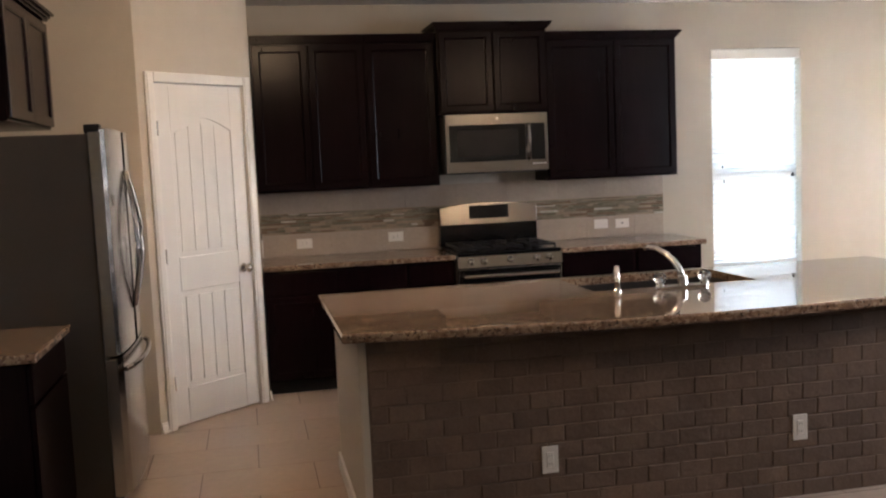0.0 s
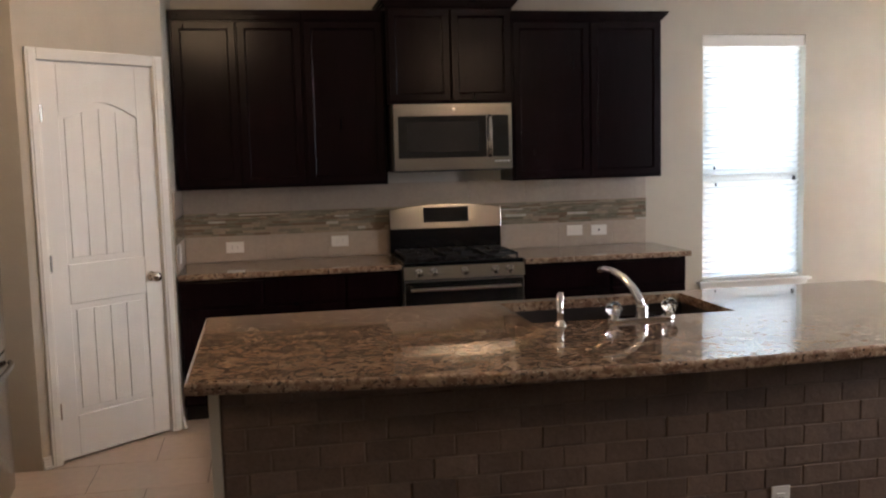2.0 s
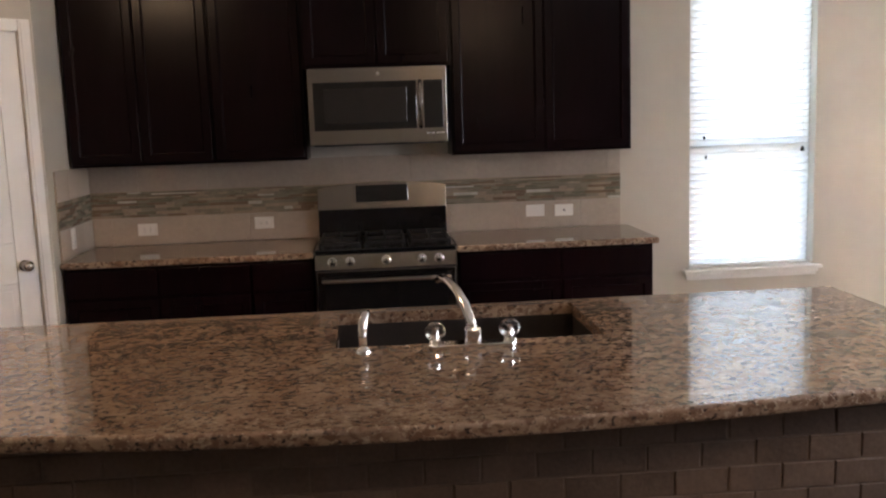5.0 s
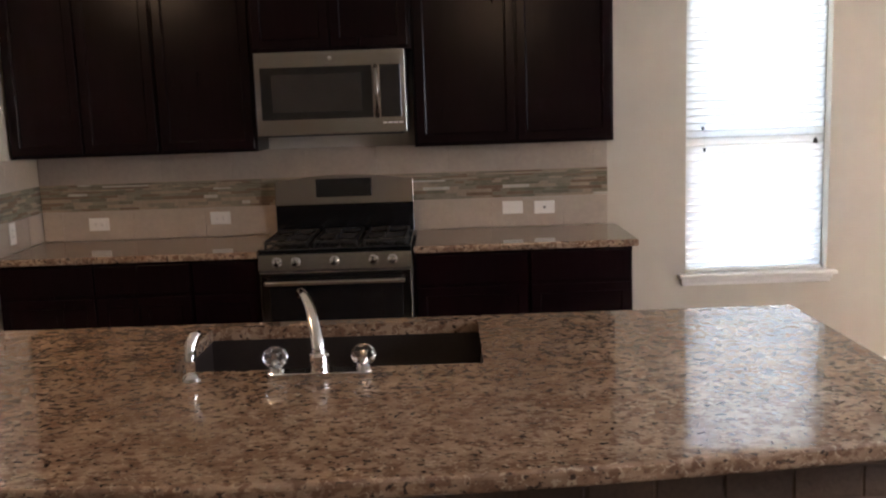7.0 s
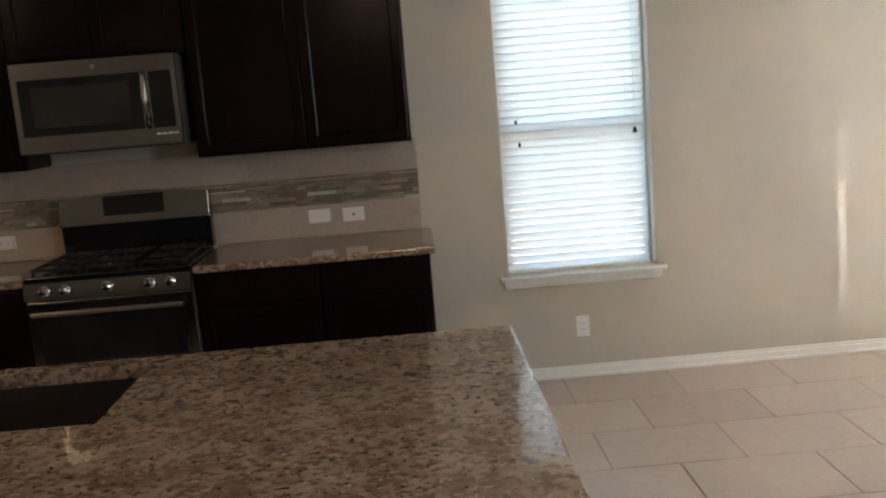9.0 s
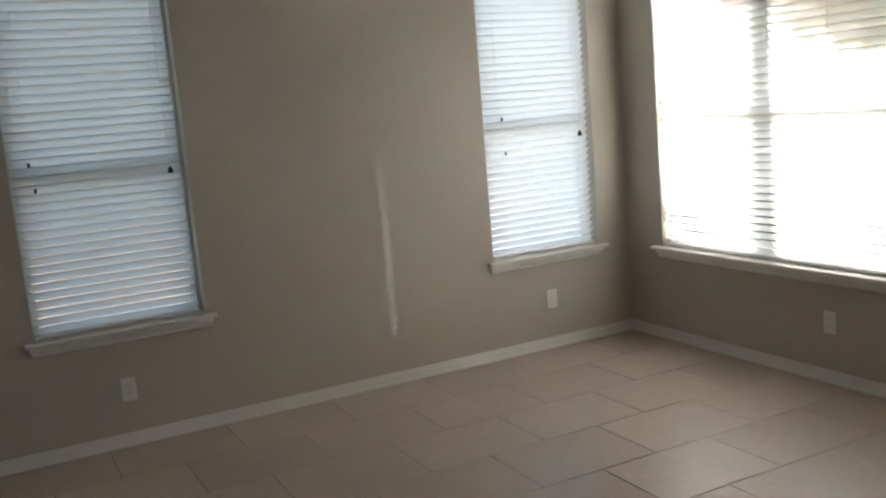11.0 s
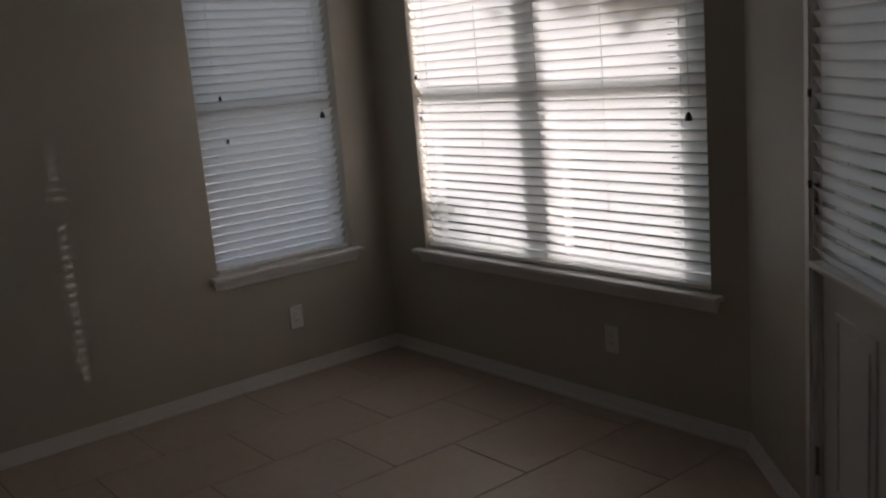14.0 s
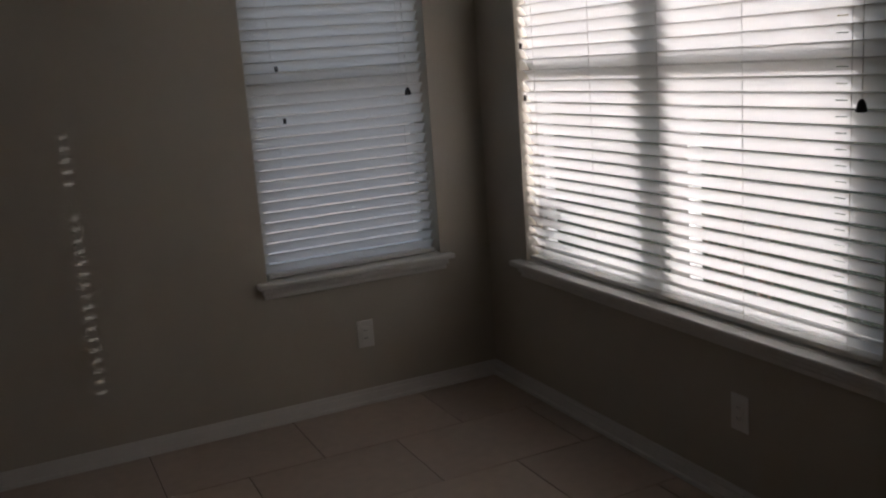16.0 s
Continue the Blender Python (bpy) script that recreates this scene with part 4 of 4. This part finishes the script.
def faucet():
    t = thing("faucet", 0.6135, -2.871, ISLAND_Z, 0, "chrome faucet with two clear acrylic knob handles", "faucet")
    z = ISLAND_Z
    out = []
    for k in range(24):
        a = 2 * math.pi * k / 24
        out.append((0.6135 + 0.105 * (1 if math.cos(a) > 0 else -1) * (abs(math.cos(a)) > 0.01) + 0.033 * math.cos(a), -2.871 + 0.029 * math.sin(a)))
    part("base_plate", prism(out, z, z + 0.014, bevel=0.004), CHROME, t)
    part("hub", lathe([(0.026, z + 0.012), (0.026, z + 0.055), (0.023, z + 0.062), (0.010, z + 0.063)], (0.6135, -2.871, 0)), CHROME, t, smooth=False)
    pts = [(0.6135, -2.871, z + 0.045), (0.608, -2.854, z + 0.085), (0.597, -2.818, z + 0.122), (0.580, -2.763, z + 0.156), (0.559, -2.708, z + 0.177), (0.542, -2.658, z + 0.182), (0.531, -2.630, z + 0.172)]
    part("spout", tube(pts, [0.018, 0.017, 0.0155, 0.014, 0.013, 0.0125, 0.012]), CHROME, t, "curved chrome spout", smooth=True)
    for hx in (0.498, 0.729):
        part("collar", lathe([(0.021, z + 0.012), (0.019, z + 0.026), (0.012, z + 0.03)], (hx, -2.871, 0)), CHROME, t)
        k = bmesh.new()
        bmesh.ops.create_icosphere(k, subdivisions=2, radius=0.034)
        for v in k.verts:
            v.co.z *= 0.92
        k.transform(Matrix.Translation((hx, -2.871, z + 0.052)))
        part("knob", k, CRYSTAL, t, "faceted clear acrylic knob")
        part("knob_stem", rod((hx, -2.871, z + 0.028), (hx, -2.871, z + 0.062), 0.008), CHROME, t)
    return t


faucet()
spray = thing("sink_sprayer", 0.276, -2.88, ISLAND_Z, 0, "chrome pull-out sink sprayer beside the faucet", "sprayer")
z = ISLAND_Z
part("collar", lathe([(0.024, z), (0.022, z + 0.008), (0.014, z + 0.018), (0.006, z + 0.019)], (0.276, -2.88, 0)), CHROME, spray)
part("body", tube([(0.276, -2.88, z + 0.012), (0.276, -2.88, z + 0.055), (0.278, -2.871, z + 0.092), (0.284, -2.855, z + 0.112), (0.294, -2.84, z + 0.116)], [0.012, 0.014, 0.015, 0.014, 0.011]), CHROME, spray, smooth=True)

outlet(-0.235, IYF - 0.004, 0.295, 0, False, "white outlet on the stone brick island front")
outlet(0.93, IYF - 0.004, 0.315, 0, False, "white outlet on the stone brick island front")

# ---- ceiling lamps above the kitchen and behind the walk ----
def ceiling_lamp(x, y):
    t = thing("ceiling_lamp", x, y, H, 0, "warm lit ceiling lamp with three glass globes", "ceiling lamp", "ceiling lamps")
    part("pan", lathe([(0.11, H - 0.03), (0.11, H - 0.001), (0.02, H - 0.0005)], (x, y, 0)), NICKEL, t)
    for k in range(3):
        a = radians(30 + 120 * k)
        gx, gy = x + 0.19 * math.cos(a), y + 0.19 * math.sin(a)
        part("arm", rod((x, y, H - 0.02), (gx, gy, H - 0.09), 0.008), NICKEL, t)
        g = lathe([(0.01, -0.062), (0.035, -0.052), (0.055, -0.025), (0.062, 0.0), (0.052, 0.03), (0.03, 0.045)], (gx, gy, H - 0.14))
        part("globe", g, BULB, t, "glowing frosted glass globe", smooth=True)
    return t


ceiling_lamp(1.6, -5.6)
ceiling_lamp(-1.2, -2.6)

# ---- outdoors ----
tagged(part("ground", box(-400, 400, -400, 400, -0.35, -0.15), GRASS), "dry lawn around the house", "ground", kind="structure")
north_fence = thing("fence", 3, 4.2, -0.15, 0, "weathered brown wooden privacy fence", "fence")
me = None
for k in range(64):
    if me is None:
        p = part("board", box(-0.069, 0.069, -0.01, 0.01, 0, 1.85, 0.002, segments=1), FENCE, north_fence, local=True)
        me = p.data
        p.matrix_basis = pose(-4.6, 0, 0)
    else:
        piece("board", me, north_fence, -4.6 + 0.145 * k, 0, 0)
for z in (0.3, 0.95, 1.6):
    part("rail", box(-4.7, 4.7, 0.012, 0.05, z, z + 0.09), FENCE, north_fence, local=True)
east_fence = thing("fence", 15, -3, -0.15, 90, "weathered brown wooden privacy fence", "fence")
for k in range(90):
    piece("board", me, east_fence, -6.5 + 0.145 * k, 0, 0)
for z in (0.3, 0.95, 1.6):
    part("rail", box(-6.6, 6.6, 0.012, 0.05, z, z + 0.09), FENCE, east_fence, local=True)

house = thing("neighbour_house", 2.0, 11, -0.15, 0, "neighbouring brick house with shingle roof beyond the fence", "house")
part("wall", box(-4, 3.6, 12.2, 20, -0.15, 2.9), SIDING, house)
b = prism([(11.6, 2.9), (20.6, 2.9), (16.1, 5.4)], -4.5, 4.1)
b.transform(Matrix(((0, 0, 1, 0), (1, 0, 0, 0), (0, 1, 0, 0), (0, 0, 0, 1))))
part("roof", b, ROOF, house)

# unseen porch roof; its upright panel is added to keep sun off the patio door
porch = thing("porch_roof", 6.9, -5.2, -0.15, 0, "unseen shingled porch roof on a post outside the patio door, with an added sun blocker", "porch")
part("roof", box(4.9, 7.6, -13, -3.3, 3.0, 3.15, 0.02), ROOF, porch)
part("privacy_screen", box(7.4, 7.5, -13, -4.365, 0.45, 2.999, 0.01), FENCE, porch)
part("post", box(7.39, 7.51, -4.36, -4.24, -0.15, 2.06, 0.01), TRIM, porch)

def shrub(x, y, h, r):
    t = thing("shrub", x, y, -0.15, 0, "small dark green shrub outside the wide window", "shrub")
    rnd = random.Random(8)
    stems, leaves = bmesh.new(), bmesh.new()
    for k in range(7):
        a = 2 * math.pi * k / 7
        tube([(x, y, -0.15), (x + 0.3 * r * math.cos(a), y + 0.3 * r * math.sin(a), h * 0.4), (x + 0.7 * r * math.cos(a), y + 0.7 * r * math.sin(a), h * 0.85)], [0.012, 0.008, 0.003], bm=stems, sides=6)
    for k in range(520):
        a, q = rnd.uniform(0, 2 * math.pi), rnd.uniform(0.12, 1.0)
        rr = r * math.sqrt(rnd.random()) * (0.6 + 0.5 * math.sin(math.pi * q)) * (1 + 0.25 * math.sin(3 * a))
        m = Matrix.Translation((x + rr * math.cos(a), y + rr * math.sin(a), h * q)) @ Euler([rnd.uniform(-1.5, 1.5) for _ in range(3)]).to_matrix().to_4x4()
        vs = [leaves.verts.new(m @ Vector(p)) for p in ((-0.03, 0, 0), (0, -0.013, 0.004), (0.03, 0, 0), (0, 0.013, 0.004))]
        leaves.faces.new(vs)
    part("stems", stems, FENCE, t)
    tagged(part("leaves", leaves, LEAF, t), kind="stuff")


LEAF = mat("shrub_leaf", (0.045, 0.075, 0.03), 0.5, vary=0.35, scale=9)
shrub(6.42, -0.93, 0.92, 0.24)


def tree(x, y, h, r):
    """A slim yard tree: tapered trunk, forking limbs and a loose crown of small leaves."""
    t = thing("tree", x, y, -0.15, 0, "slim young leafy tree in the yard beyond the wide window", "tree")
    rnd = random.Random(21)
    wood, leaves = bmesh.new(), bmesh.new()
    tube([(x, y, -0.15), (x + 0.03, y - 0.02, h * 0.4), (x, y + 0.02, h * 0.75), (x, y, h)], [0.075, 0.06, 0.045, 0.015], bm=wood, sides=10)
    tips = []
    for k in range(16):
        a, base = 2.4 * k, h * (0.67 + 0.018 * k)
        reach = r * rnd.uniform(0.55, 0.95)
        tip = Vector((x + reach * math.cos(a), y + reach * math.sin(a), base + rnd.uniform(0.05, 0.5)))
        tube([(x, y, base), ((x + tip.x) / 2, (y + tip.y) / 2, (base + tip.z) / 2 + 0.06), tip], [0.022, 0.013, 0.004], bm=wood, sides=6)
        tips.append(tip)
        tips.append((tip + Vector((x, y, base))) / 2)
    for k in range(9000):
        c = rnd.choice(tips)
        at = c + Vector((rnd.gauss(0, 0.13), rnd.gauss(0, 0.13), rnd.gauss(0, 0.11)))
        m = Matrix.Translation(at) @ Euler([rnd.uniform(-1.5, 1.5) for _ in range(3)]).to_matrix().to_4x4()
        leaves.faces.new([leaves.verts.new(m @ Vector(p)) for p in ((-0.055, 0, 0), (0, -0.026, 0.005), (0.055, 0, 0), (0, 0.026, 0.005))])
    part("trunk", wood, FENCE, t)
    tagged(part("crown", leaves, LEAF, t), kind="stuff")


tree(10.2, -7.0, 3.75, 0.95)

# ---- floor pieces ----
TW, TD = 0.572, 0.421
b = box(-TW / 2 + 0.002, TW / 2 - 0.002, -TD / 2 + 0.002, TD / 2 - 0.002, -0.0045, 0.0, 0.0012, segments=1)
tile_mesh = bpy.data.meshes.new("floor_tile")
b.to_mesh(tile_mesh)
b.free()
tile_mesh.materials.append(FLOOR_TILE)
rnd = random.Random(3)
for r in range(9):
    y = -0.01 - TD * (r + 0.5)
    first = 4.57 - TW / 2 - (0 if r % 2 else TW / 2)
    first -= TW * 13
    for k in range(17):
        x = first + TW * k
        if x - TW / 2 > E_X or x + TW / 2 < -2.3 or (x < -2.0 and y > -1.3):
            continue
        if IX0 + TW / 2 < x < IX1 - TW / 2 and IYF + TD / 2 < y < IYB - TD / 2:
            continue
        piece("tile", tile_mesh, floor, x, y, rnd.uniform(-0.0004, 0.0004))
plank = box(-0.75, 0.75, -0.0625, 0.0625, -0.0045, 0.0, 0.001, segments=1)
plank_mesh = bpy.data.meshes.new("plank")
plank.to_mesh(plank_mesh)
plank.free()
plank_mesh.materials.append(DARK_WOOD)
tile_end = -0.01 - TD * 9
for r in range(44):
    y = tile_end - 0.004 - 0.126 * (r + 0.5)
    for k in range(6):
        x = -2.6 + 1.502 * k + (0.37 * r) % 1.5 - 0.7
        if -3.6 < x < 5.4:
            piece("plank", plank_mesh, floor, x, y, 0)
